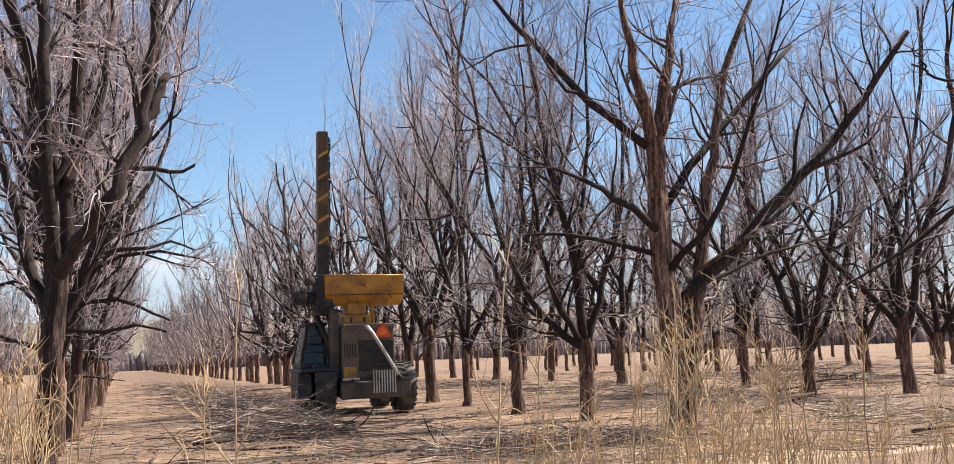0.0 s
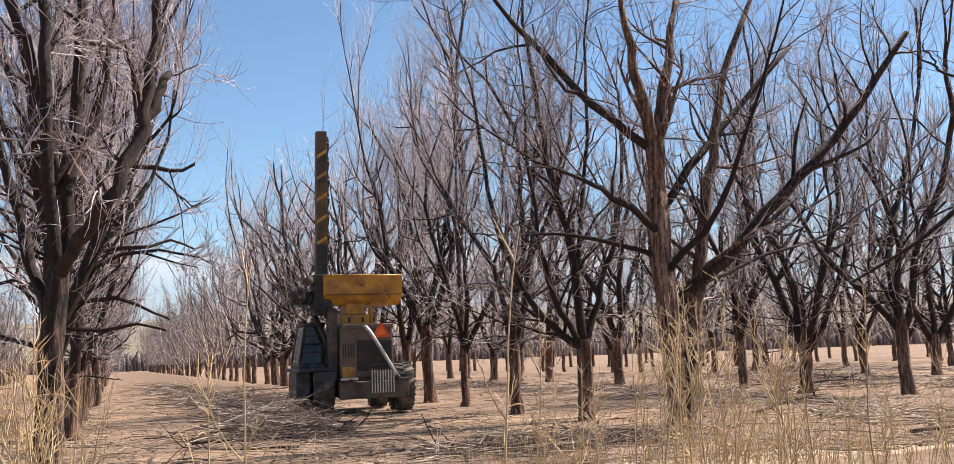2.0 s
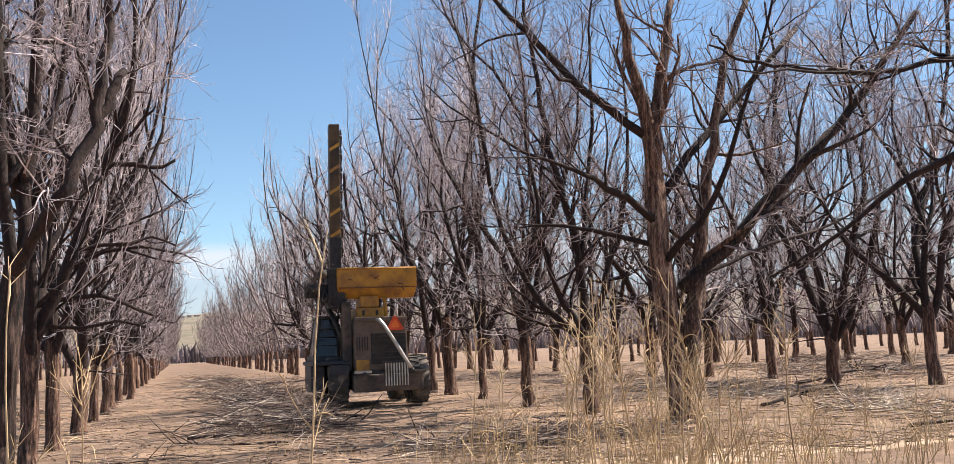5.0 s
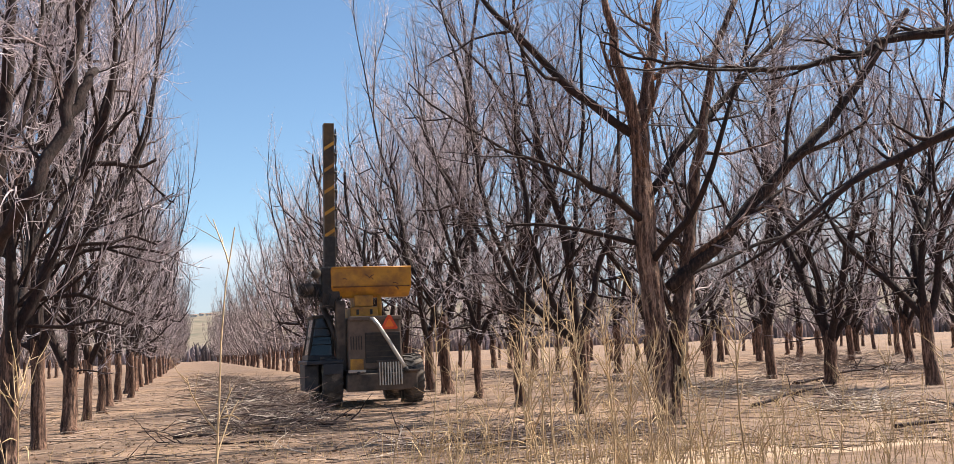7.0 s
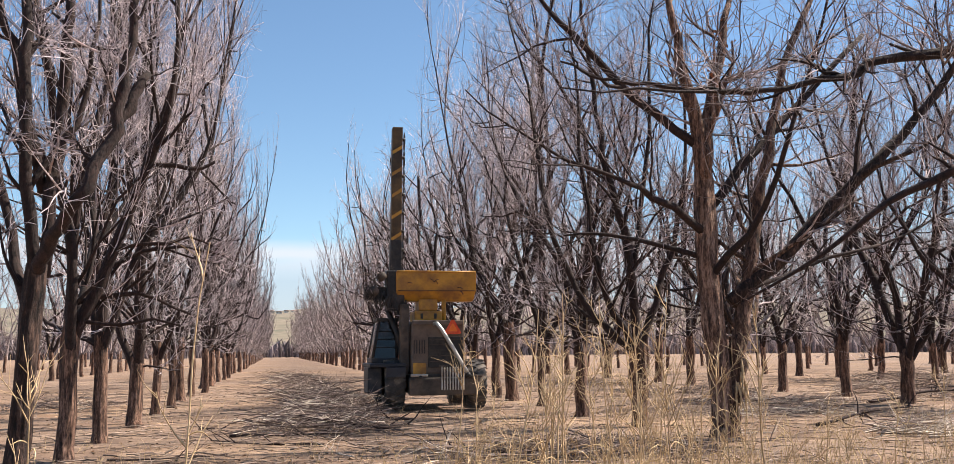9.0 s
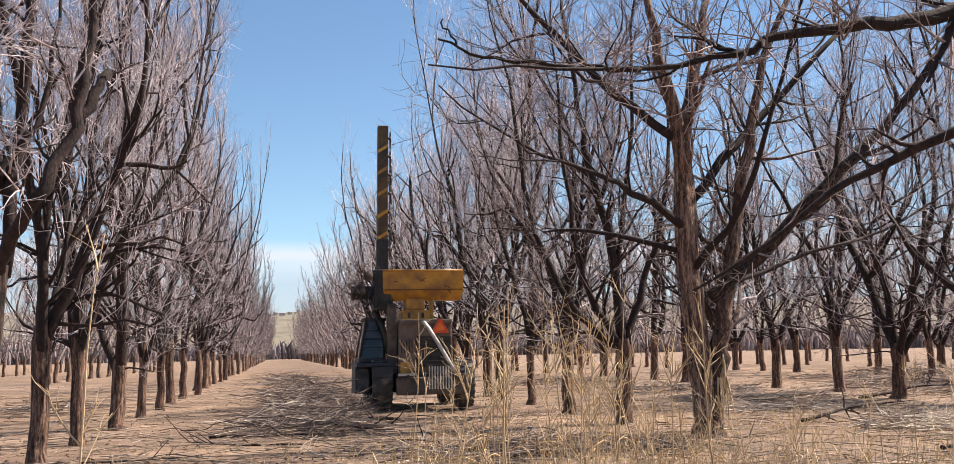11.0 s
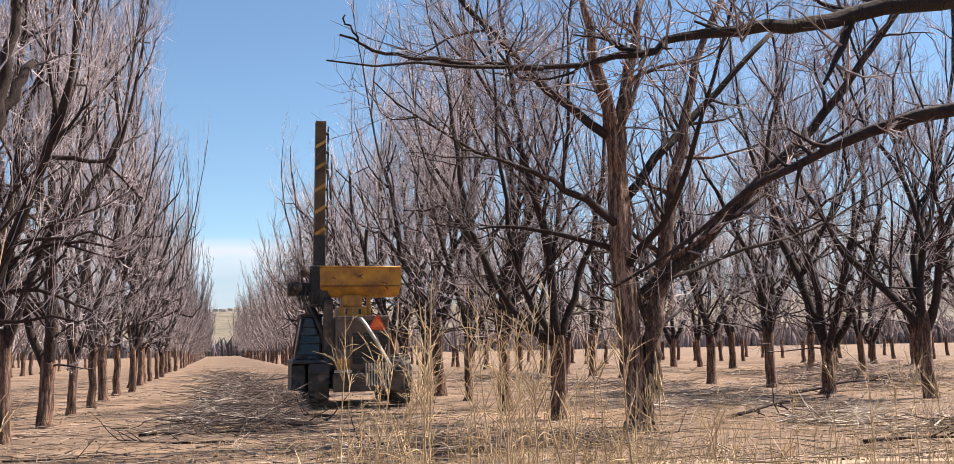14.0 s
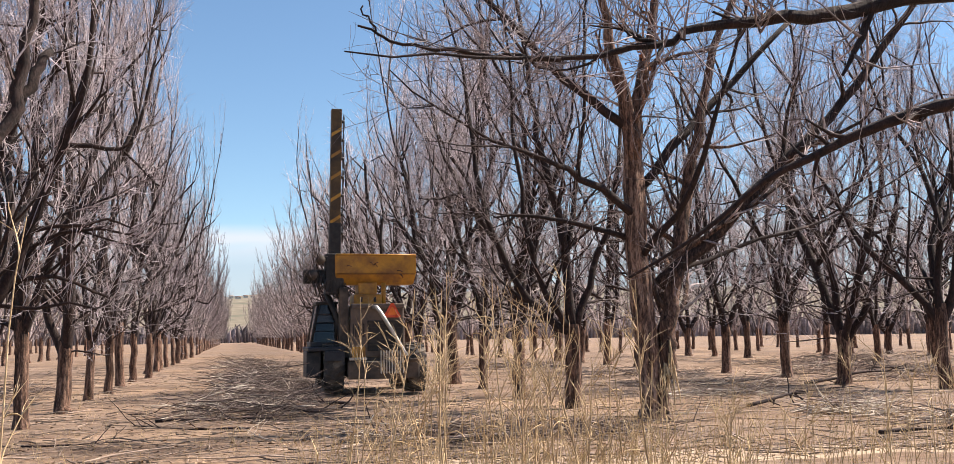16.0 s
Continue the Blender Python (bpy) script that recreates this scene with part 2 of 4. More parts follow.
def part(name, bm, mat, parent, label=""):
    """Links a bmesh or a Shape as one mesh object under its parent."""
    if isinstance(bm, Shape):
        me = bm.mesh(name, mat)
    else:
        me = bpy.data.meshes.new(name)
        bm.normal_update()
        bm.to_mesh(me)
        bm.free()
        me.materials.append(mat)
    ob = new(name, me)
    ob.parent = parent
    if label:
        tagged(ob, label)
    return ob


def block(x0, x1, y0, y1, z0, z1, bevel=0.02, shape=None):
    """A bevelled block; shape moves its corners first."""
    bm = bmesh.new()
    bmesh.ops.create_cube(bm, size=1)
    for v in bm.verts:
        v.co = Vector(((x0 + x1) / 2 + v.co.x * (x1 - x0), (y0 + y1) / 2 + v.co.y * (y1 - y0), (z0 + z1) / 2 + v.co.z * (z1 - z0)))
        if shape:
            v.co = Vector(shape(v.co))
    if bevel:
        bmesh.ops.bevel(bm, geom=bm.edges[:], offset=bevel, segments=2, affect="EDGES", profile=0.6)
    return bm


def rod(pts, r, sides=10):
    s = Shape()
    s.tube(pts, [r] * len(pts), sides, True)
    return s


def lathe(profile, steps, axis_x=True):
    """Turns a profile of (across, radius) about the x axis."""
    s = Shape()
    v = []
    for i in range(steps):
        a = 2 * math.pi * i / steps
        v += [(x, r * math.cos(a), r * math.sin(a)) for x, r in profile]
    k = len(profile)
    f = [(i * k + j, i * k + j + 1, ((i + 1) % steps) * k + j + 1, ((i + 1) % steps) * k + j) for i in range(steps) for j in range(k - 1)]
    s.add(v, f)
    return s


# ---- ground and distance ----
def ground_height(x, y):
    near = max(0.0, 1 - max(abs(x + 2) / 60, abs(y - 35) / 70))
    return near * (0.09 * noise.noise((x * 0.16, y * 0.16, 0)) + 0.05 * noise.noise((x * 0.7, y * 0.7, 3)))


xs = sorted({-3000, -1500, -700, -350, -180, -110, -80, 80, 110, 180, 350, 700, 1500, 3000} | {-62 + 0.6 * i for i in range(210)})
ys = sorted({-1500, -600, -250, -100, -50, -25, 120, 160, 240, 400, 700, 1300, 2200, 3500} | {-10 + 0.6 * i for i in range(195)})
ground = Shape()
ground.add([(x, y, ground_height(x, y)) for y in ys for x in xs],
           [(j * len(xs) + i, j * len(xs) + i + 1, (j + 1) * len(xs) + i + 1, (j + 1) * len(xs) + i) for j in range(len(ys) - 1) for i in range(len(xs) - 1)])
tagged(new("ground", ground.mesh("ground", SOIL)), "dry tan orchard soil strewn with leaf litter and straw", "ground", kind="structure")

SAND = surface("pale_sand", (0.29, 0.212, 0.145), (0.44, 0.335, 0.236), 9, (0.27, 0.19, 0.125), 0.9, 0.95, 0, 0.6, 0.02)
track, cols = Shape(), 120
v = []
for i in range(cols):
    x = -5.5 + 0.2 * i
    y0, y1 = 10.9 + 0.5 * noise.noise((x * 0.5, 1, 0)), 12.95 + 0.5 * noise.noise((x * 0.45, 7, 0)) + 0.2 * noise.noise((x * 2, 9, 0))
    v += [(x, y0 + (y1 - y0) * j / 6, ground_height(x, y0 + (y1 - y0) * j / 6) + (0.012 if 0 < j < 6 else -0.03)) for j in range(7)]
track.add(v, [(i * 7 + j, (i + 1) * 7 + j, (i + 1) * 7 + j + 1, i * 7 + j + 1) for i in range(cols - 1) for j in range(6)])
tagged(new("road", track.mesh("road", SAND)), "bare pale sandy track between verge and trees", "track", kind="structure")

hill = Shape()
cols, v = 140, []
for j, (far, rise) in enumerate(((1900, 0.0), (2300, 0.45), (2700, 0.8), (3000, 1.0), (3300, 0.9))):
    for i in range(cols):
        a = radians(-70 + 140 * i / (cols - 1))
        h = 128 + 26 * noise.noise((i * 0.11, 5, 0)) + 8 * noise.noise((i * 0.5, j, 2))
        v.append((far * math.sin(a), far * math.cos(a), rise * h - 2))
hill.add(v, [(j * cols + i, j * cols + i + 1, (j + 1) * cols + i + 1, (j + 1) * cols + i) for j in range(4) for i in range(cols - 1)])
tagged(new("backdrop", hill.mesh("backdrop", HILL)), "low dry scrub-dotted ridge on the far horizon", "hill", kind="structure")


# ---- bare pecan trees ----
def unit(v):
    return v / (np.linalg.norm(v) + 1e-9)


def run(rng, p, d, length, n, up, wobble):
    """A wandering line of n steps from p."""
    pts, d = [np.asarray(p, float)], unit(np.asarray(d, float))
    for _ in range(n):
        d = unit(d + wobble * rng.normal(size=3) + np.array((0, 0, up)))
        pts.append(pts[-1] + d * length / n)
    return np.array(pts)


def aside(rng, d, degrees):
    """A direction that leaves d by that angle to some side."""
    across = unit(np.cross(d, rng.normal(size=3)))
    return unit(d * math.cos(radians(degrees)) + across * math.sin(radians(degrees)))


def point_on(pts, s):
    x = s * (len(pts) - 1)
    i = min(int(x), len(pts) - 2)
    return pts[i] + (pts[i + 1] - pts[i]) * (x - i), unit(pts[i + 1] - pts[i])


def twigs_on(rng, crown, line, r, spec, long=1.0):
    """Branchlets and twigs along a branch."""
    n3, n4, seg, thin, sides = spec
    for s in rng.uniform(0.12, 1.0, n3):
        p, d = point_on(line, s)
        b3 = run(rng, p, aside(rng, d, rng.uniform(30, 75)), long * rng.uniform(0.6, 1.8) * (1.15 - 0.4 * s), seg + 1, 0.09, 0.18)
        r3 = max(thin * 1.2, r * 0.38)
        crown.tube(b3, np.linspace(r3, thin * 0.8, len(b3)), sides)
        for q in rng.uniform(0.15, 1.0, n4):
            p4, d4 = point_on(b3, q)
            b4 = run(rng, p4, aside(rng, d4, rng.uniform(25, 70)), long * rng.uniform(0.25, 0.95), seg, 0.10, 0.17)
            crown.tube(b4, np.linspace(thin * 0.85, thin * 0.4, len(b4)), 3)


def branches_on(rng, wood, crown, line, r0, n2, spec, length=3.2, sides=5, first=0.12, long=1.0, least=0.014, radii=None):
    steps = 5 if sides > 4 else 3
    for s in np.sort(rng.uniform(first, 1.0, n2)):
        p, d = point_on(line, s)
        r2 = max(least, r0 * (1 - 0.75 * s) * rng.uniform(0.45, 0.75))
        if radii is not None:
            r2 = min(r2, 0.6 * float(np.interp(s, np.linspace(0, 1, len(radii)), radii)))
        b2 = run(rng, p, aside(rng, d, rng.uniform(30, 70)), length * rng.uniform(0.5, 1.1) * (1.1 - 0.45 * s), steps, 0.07, 0.17)
        wood.tube(b2, np.linspace(r2, min(r2, max(least * 0.4, r2 * 0.3)), steps + 1), sides)
        twigs_on(rng, crown, b2, r2, spec, long)


# for each distance: least limb radius, side branches a metre, twigs on a branchlet, steps and radius of a twig, sides of limbs
DETAIL = {"near": (0.021, 1.08, 4, 2, 0.006, 7), "mid": (0.029, 0.86, 3, 1, 0.009, 5), "far": (0.033, 0.8, 3, 1, 0.0155, 4)}


STRIDE = {"near": 31.0, "mid": 33.0, "far": 44.0}      # length of a limb between forks, in radii


def branchlet(rng, crown, p, d, r, detail, length):
    """A thin crooked shoot with short twigs to all sides."""
    _, _, twigs, seg, thin, _ = DETAIL[detail]
    line = run(rng, p, d, length, seg + 1, 0.12, 0.14)
    crown.tube(line, np.linspace(min(r, thin * 1.9), thin * 0.75, len(line)), 3)
    for q in rng.uniform(0.12, 1.0, twigs):
        p4, d4 = point_on(line, q)
        b4 = run(rng, p4, aside(rng, d4, rng.uniform(25, 65)), length * rng.uniform(0.25, 0.62), seg, 0.1, 0.16)
        crown.tube(b4, np.linspace(thin * 0.85, thin * 0.4, len(b4)), 3)


def grow(rng, wood, crown, p, d, r, detail, tall, width=2.6):
    """A crooked limb that forks again and again, with side branches, down to branchlets and twigs."""
    least, per_metre, _, _, thin, sides = DETAIL[detail]
    todo = [(np.asarray(p, float), unit(np.asarray(d, float)), r)]
    while todo:
        p, d, r = todo.pop()
        if r < least or p[2] > tall - 0.8:
            branchlet(rng, crown, p, unit(d + np.array((0, 0, 0.25))), r, detail, rng.uniform(0.8, 2.1))
            continue
        length = min(3.4, max(0.85, r * STRIDE[detail])) * rng.uniform(0.65, 1.25)
        n = max(2, int(length / 0.55)) if detail != "far" else 2
        out = math.hypot(p[0], p[1])
        d = unit(d - np.array((p[0], p[1], 0)) * (0.05 if out > width else 0.0))
        line = run(rng, p, d, length, n, 0.035, 0.085)
        end = r * (0.84 if p[2] < 0.72 * tall else 0.7)
        wood.tube(line, np.linspace(r, end, n + 1), max(3, sides - 2 if r < 0.05 else sides))
        for s in rng.uniform(0.15, 0.95, int(length * per_metre + rng.random())):
            q, dd = point_on(line, s)
            rs = r * rng.uniform(0.22, 0.48)
            if q[2] < 2.2 and rng.random() < 0.5:
                continue
            todo.append((q, aside(rng, dd, rng.uniform(35, 80)), rs))
        if p[2] > 0.38 * tall:                        # upright whips all along the upper limbs
            for s in rng.uniform(0.1, 1.0, {"near": 3, "mid": 1, "far": 1}[detail]):
                q, dd = point_on(line, s)
                branchlet(rng, crown, q, unit(aside(rng, dd, rng.uniform(20, 55)) + np.array((0, 0, 0.6))), 0.02, detail, rng.uniform(0.7, 1.7))
        last = unit(line[-1] - line[-2])
        turned = aside(rng, last, rng.uniform(9, 22))
        if rng.random() < 0.07 and r < 0.07:         # a limb cut off short, with shoots round its end
            for _ in range(3):
                branchlet(rng, crown, line[-1], aside(rng, last, 35), r, detail, rng.uniform(0.6, 1.4))
            continue
        todo.append((line[-1], turned, end * rng.uniform(0.86, 0.97)))
        todo.append((line[-1], unit(2 * np.dot(last, turned) * last - turned + 0.3 * rng.normal(size=3)), end * rng.uniform(0.5, 0.8)))


def pecan_tree(name, seed, detail, girth=0.19, lean=(0.0, 0.0), label="", fork=1.7, tall=12.5):
    """A bare, hedged pecan: a short trunk that forks into steep crooked limbs, each forking on down to fine twigs."""
    rng = np.random.default_rng(seed)
    sides = DETAIL[detail][5]
    root = tagged(new(name), label or "bare leafless pecan tree with grey-brown bark on dry soil", "tree", "orchard trees")
    trunk, crown, woods = Shape(), Shape(), []
    top = np.array((lean[0], lean[1], fork))
    tl = np.array([top * s + np.array((rng.normal() * 0.025, rng.normal() * 0.025, 0)) for s in (-0.1, 0.02, 0.12, 0.35, 0.65, 0.9, 1.05)])
    trunk.tube(tl, girth * np.array((1.5, 1.3, 1.1, 1.0, 0.97, 1.05, 0.85)), sides + 5, False, 0.14)
    limbs = int(rng.integers(3, 5))
    turn = rng.uniform(0, 6.28)
    for k in range(limbs):
        wood = Shape() if detail != "far" or not woods else woods[0]
        a = turn + 6.283 * k / limbs + rng.normal() * 0.35
        tilt = radians(rng.uniform(3, 11) if k == 0 else rng.uniform(14, 34))
        d = (math.sin(tilt) * math.cos(a), math.sin(tilt) * math.sin(a), math.cos(tilt))
        grow(rng, wood, crown, tl[-2] - np.array((0, 0, rng.uniform(0, 0.4))), d, girth * rng.uniform(0.56, 0.76), detail, tall)
        if wood not in woods:
            woods.append(wood)
    # low drooping side shoots
    for _ in range({"near": 7, "mid": 6, "far": 3}[detail]):
        a = rng.uniform(0, 6.28)
        low = run(rng, np.array((lean[0], lean[1], rng.uniform(0.85, 1.9) * fork)), (math.cos(a), math.sin(a), 0.3), rng.uniform(1.2, 3.0), 5, -0.01, 0.17)
        woods[0].tube(low, np.linspace(0.03, 0.008, 6), 4)
        for s in rng.uniform(0.25, 1.0, 5):
            q, dd = point_on(low, s)
            branchlet(rng, crown, q, aside(rng, dd, rng.uniform(30, 70)), 0.02, detail, rng.uniform(0.5, 1.1))
    for some in (trunk, crown, *woods):
        some.squeeze(2.1, 0.5 if detail == "near" else 0.4)
    part("trunk", trunk, BARK, root)
    for wood in woods:
        # near limbs have shade in their colour, far ones a paler tone for haze
        part("limb", wood, SHADED_LIMB_BARK if detail != "far" else BRANCHLET, root)
    part("crown", crown, TWIG if detail != "far" else BRANCHLET, root)
    return root


def set_tree(rng, ob, x, y, used, wide=1.0, high=1.0):
    """Stands a template's copy at (x, y), turned and scaled by chance; the template itself takes the first place."""
    s = rng.uniform(0.92, 1.08)
    m = pose(x, y, ground_height(x, y) - 0.03, 0, 0, rng.uniform(0, 360)) @ Matrix.Diagonal((s * wide, s * wide, s * high * rng.uniform(0.95, 1.05), 1))
    if ob.name in used:
        made = copy_thing(ob, Matrix.Identity(4))
    else:
        used.add(ob.name)
        made = ob
    made.matrix_basis = m
    return made


SPACING = 4.75
rng = np.random.default_rng(7)
# the row beside the machine and the row across the alley: x, y, trunk radius
NEAR = [(-0.4, 26.3, 0.15), (-0.2, 31.5, 0.12), (-0.5, 34.5, 0.24), (-0.1, 39.0, 0.18), (-0.2, 43.4, 0.16),
        (-12.15, 17.15, 0.17), (-12.15, 20.75, 0.12), (-12.0, 25.3, 0.23), (-12.05, 30.2, 0.15), (-12.0, 34.9, 0.17), (-12.1, 39.6, 0.2),
        (12.2, 25.3, 0.18), (11.28, 29.2, 0.21), (11.8, 33.8, 0.17), (12.1, 39.3, 0.2)]
near_kinds = [pecan_tree("pecan_tree", 40 + i, "near", g, (rng.normal() * 0.1, rng.normal() * 0.1), "", f, h)
              for i, (g, f, h) in enumerate(((0.17, 2.1, 13.9), (0.2, 2.3, 14.6), (0.14, 1.9, 13.0), (0.23, 1.8, 14.4), (0.18, 2.2, 13.6)))]
girths = (0.17, 0.2, 0.14, 0.23, 0.18)
used = set()
for i, (x, y, g) in enumerate(NEAR):
    kind = min(range(5), key=lambda k: abs(girths[k] - g) + 0.02 * ((k + i) % 3))
    made = set_tree(rng, near_kinds[kind], x, y, used, 0.8 if x < -5 else 0.92 if x < 5 and y > 30 else 1.0, 1.05 if x < 5 and y > 30 else 1.0)
    if (x, y) == (-12.15, 17.15):         # long low boughs that reach out over the alley
        back = made.matrix_basis.inverted()
        bough_rng, twigs = np.random.default_rng(61), Shape()
        for line, r in (([(-12.1, 17.2, 2.3), (-11.56, 17.4, 3.28), (-10.97, 17.4, 3.59), (-10.34, 17.4, 3.67), (-9.64, 17.4, 3.53), (-9.44, 17.4, 3.4)], 0.05),
                        ([(-10.6, 17.4, 3.62), (-10.06, 17.3, 3.43), (-9.7, 17.3, 3.35)], 0.022),
                        ([(-11.9, 17.3, 2.6), (-11.0, 17.5, 3.9), (-10.46, 17.5, 4.12), (-9.95, 17.5, 4.34), (-9.48, 17.5, 4.62)], 0.035)):
            low = Shape()
            pts = np.array([back @ Vector(p) for p in line])
            low.tube(pts, np.linspace(r, 0.009, len(pts)), 7)
            part("limb", low, SHADED_LIMB_BARK, made)
            for q in bough_rng.uniform(0.3, 1.0, 16):
                p, d = point_on(pts, q)
                branchlet(bough_rng, twigs, p, aside(bough_rng, d, bough_rng.uniform(25, 60)), 0.012, "near", bough_rng.uniform(0.25, 0.8))
        part("twig_spray", twigs, TWIG, made)
mid_kinds = [pecan_tree("pecan_tree", 60 + i, "mid", 0.17 + 0.02 * i, (0.1, 0.0), "", 2.0 + 0.2 * (i % 3), 13.3 + 0.4 * i) for i in range(4)]
far_kinds = [pecan_tree("pecan_tree", 80 + i, "far", 0.15, (0, 0.1), "bare leafless pecan tree far down the orchard", 1.9, 14.2 + 0.4 * i) for i in range(4)]
spots = []
spots += [(0, 48 + SPACING * i) for i in range(66)] + [(-12, 44.4 + SPACING * i) for i in range(67)]
spots += [(12.3, 45 + SPACING * i) for i in range(16)]
for row in range(2, 6):
    x = 12.3 * row + 0.5
    start = 1.05 * (x + 8) - 2 - (2.2 if row == 2 else 0)
    spots += [(x, start + (row * 1.7) % SPACING + SPACING * i) for i in range(int(max(5, (118 - start) / SPACING)))]
for row in range(1, 3):
    x = -12 - 12 * row
    start = 50 + 26 * row
    spots += [(x, start + SPACING * i) for i in range(int((175 - start) / SPACING))]
for x, y in spots:
    far = math.hypot(x + 8, y)
    kinds = mid_kinds if far < 82 else far_kinds
    set_tree(rng, kinds[int(rng.integers(0, 4))], x + rng.normal() * 0.15, y + rng.normal() * 0.3, used, 1.25 if x == 0 else (0.8 if y < 80 else 0.98) if x == -12 else 1.05, 1.1 if x == 0 and y < 130 else 1.0)


# ---- trees with a shape of their own ----
def smooth_line(rng, pts, jitter):
    pts = np.asarray(pts, float)
    n = (len(pts) - 1) * 3 + 1
    u, w = np.arange(len(pts)), np.linspace(0, len(pts) - 1, n)
    out = np.stack([np.interp(w, u, pts[:, k]) for k in range(3)], 1)
    out[1:-1] = 0.25 * out[:-2] + 0.5 * out[1:-1] + 0.25 * out[2:]
    out[1:-1] += rng.normal(size=(n - 2, 3)) * jitter
    return out


def shaped_tree(seed, x, y, trunk_line, girths, limbs, label, per_metre=1.5, reach=2.8, long=1.0, jitter=0.03, fine=1.0, bark=None, twig=BRANCHLET):
    """A tree whose trunk and limbs follow given lines; branches and twigs grow from them by chance."""
    rng = np.random.default_rng(seed)
    root = tagged(new("pecan_tree"), label, "tree", "orchard trees")
    root.location = (x, y, 0)
    trunk, crown = Shape(), Shape()
    line = smooth_line(rng, trunk_line, 0.012)
    w = np.linspace(0, len(line) - 1, 70)
    line = np.stack([np.interp(w, np.arange(len(line)), line[:, c]) for c in range(3)], 1)
    trunk.tube(line, np.interp(np.linspace(0, 1, len(line)), np.linspace(0, 1, len(girths)), girths), 32, False, 0.2)
    part("trunk", trunk, bark or BARK, root)
    for pts, r0, r1, sharp in limbs:
        taper = r0 if isinstance(r0, list) else [r0, r1]
        r0 = taper[0]
        wood = Shape()
        line = smooth_line(rng, pts, jitter)
        wood.tube(line, np.interp(np.linspace(0, 1, len(line)), np.linspace(0, 1, len(taper)), taper), 14, True, 0.16)
        span = float(np.linalg.norm(np.diff(line, axis=0), axis=1).sum())
        if r0 > 0.02:
            branches_on(rng, wood, crown, line, r0, max(3, int(span * per_metre)), (6, 5, 3, 0.006 * fine, 3), reach, 5, 0.12 if pts[0][2] > 1.0 else 0.3, long, 0.014 * fine, taper)
        if not sharp:       # the limb goes on beyond its line
            tail = run(rng, line[-1], line[-1] - line[-2], 3.5, 6, 0.08, 0.09)
            wood.tube(tail, np.linspace(r1, 0.012, 7), 7)
            branches_on(rng, wood, crown, tail, r1, 6, (6, 5, 3, 0.006, 3), 2.2, 5)
        # the two thinner sizes get bark colours with shade painted in
        part("limb", wood, BARK if r0 >= 0.155 else SHADED_BOUGH_BARK if r0 > 0.13 else SHADED_LIMB_BARK, root)
    part("crown", crown, twig, root)
    return root


main_tree = shaped_tree(3, 0, 18, [(0.1, 0, -0.2), (0.1, 0, 0.05), (0.07, 0, 0.6), (0.0, 0, 1.34), (-0.12, 0, 2.8), (-0.15, 0.05, 4.43), (-0.21, 0, 6.15)],
            [0.44, 0.32, 0.235, 0.195, 0.215, 0.225, 0.22, 0.2, 0.13], [
    ([(0.2, -0.04, 0.1), (0.25, -0.03, 0.6), (0.32, -0.02, 1.1), (0.41, 0, 1.7), (0.52, 0, 2.2), (0.66, 0, 2.93), (0.91, 0.1, 4.06), (1.28, 0.2, 5.74), (1.8, 0.3, 7.75), (2.52, 0.4, 9.15)],
     [0.2, 0.2, 0.185, 0.18, 0.175, 0.15, 0.13, 0.11, 0.08, 0.06], 0.06, False),
    ([(-0.17, 0, 5.2), (-0.25, -0.03, 6.1), (-0.69, -0.2, 7.6), (-0.97, -0.3, 8.88)], [0.16, 0.15, 0.1, 0.06], 0.06, False),
    ([(-0.17, 0, 5.4), (-0.1, 0.03, 6.2), (0.33, 0.1, 7.92), (0.62, 0.3, 9.0)], [0.156, 0.14, 0.1, 0.06], 0.06, False),
    ([(0.3, 0, 2.7), (1.67, -0.3, 3.94), (2.99, -0.6, 5.26), (3.84, -0.7, 6.02), (4.75, -0.8, 7.08), (5.81, -1.0, 8.55)], 0.15, 0.06, True),
    ([(-0.1, 0, 4.6), (1.22, 0.4, 5.94), (2.36, 0.6, 7.11), (3.99, 0.8, 8.64)], 0.1, 0.055, True),
    ([(-0.2, 0, 4.1), (-1.4, -0.5, 4.79), (-2.33, -0.9, 5.03)], 0.09, 0.04, False),
    ([(-0.3, 0, 5.9), (-1.56, 0.2, 6.92), (-2.58, 0.4, 7.99), (-3.21, 0.5, 8.7)], 0.1, 0.05, False),
    ([(-0.2, 0, 3.6), (-2.11, 0.6, 4.17), (-2.9, 0.9, 4.11)], 0.06, 0.015, True),
    ([(-0.1, 0, 3.2), (0.4, -1.5, 4.4), (0.6, -2.4, 6.0)], 0.08, 0.04, False),
    ([(0.6, 0, 2.9), (2.2, 0.6, 3.5), (4.2, 0.9, 4.0)], 0.06, 0.03, False)],
    "large twin-stemmed pecan tree with split bark and cut limb ends", 1.2, 2.6, 1.0, 0.03, 1.0, PEELING_BARK)

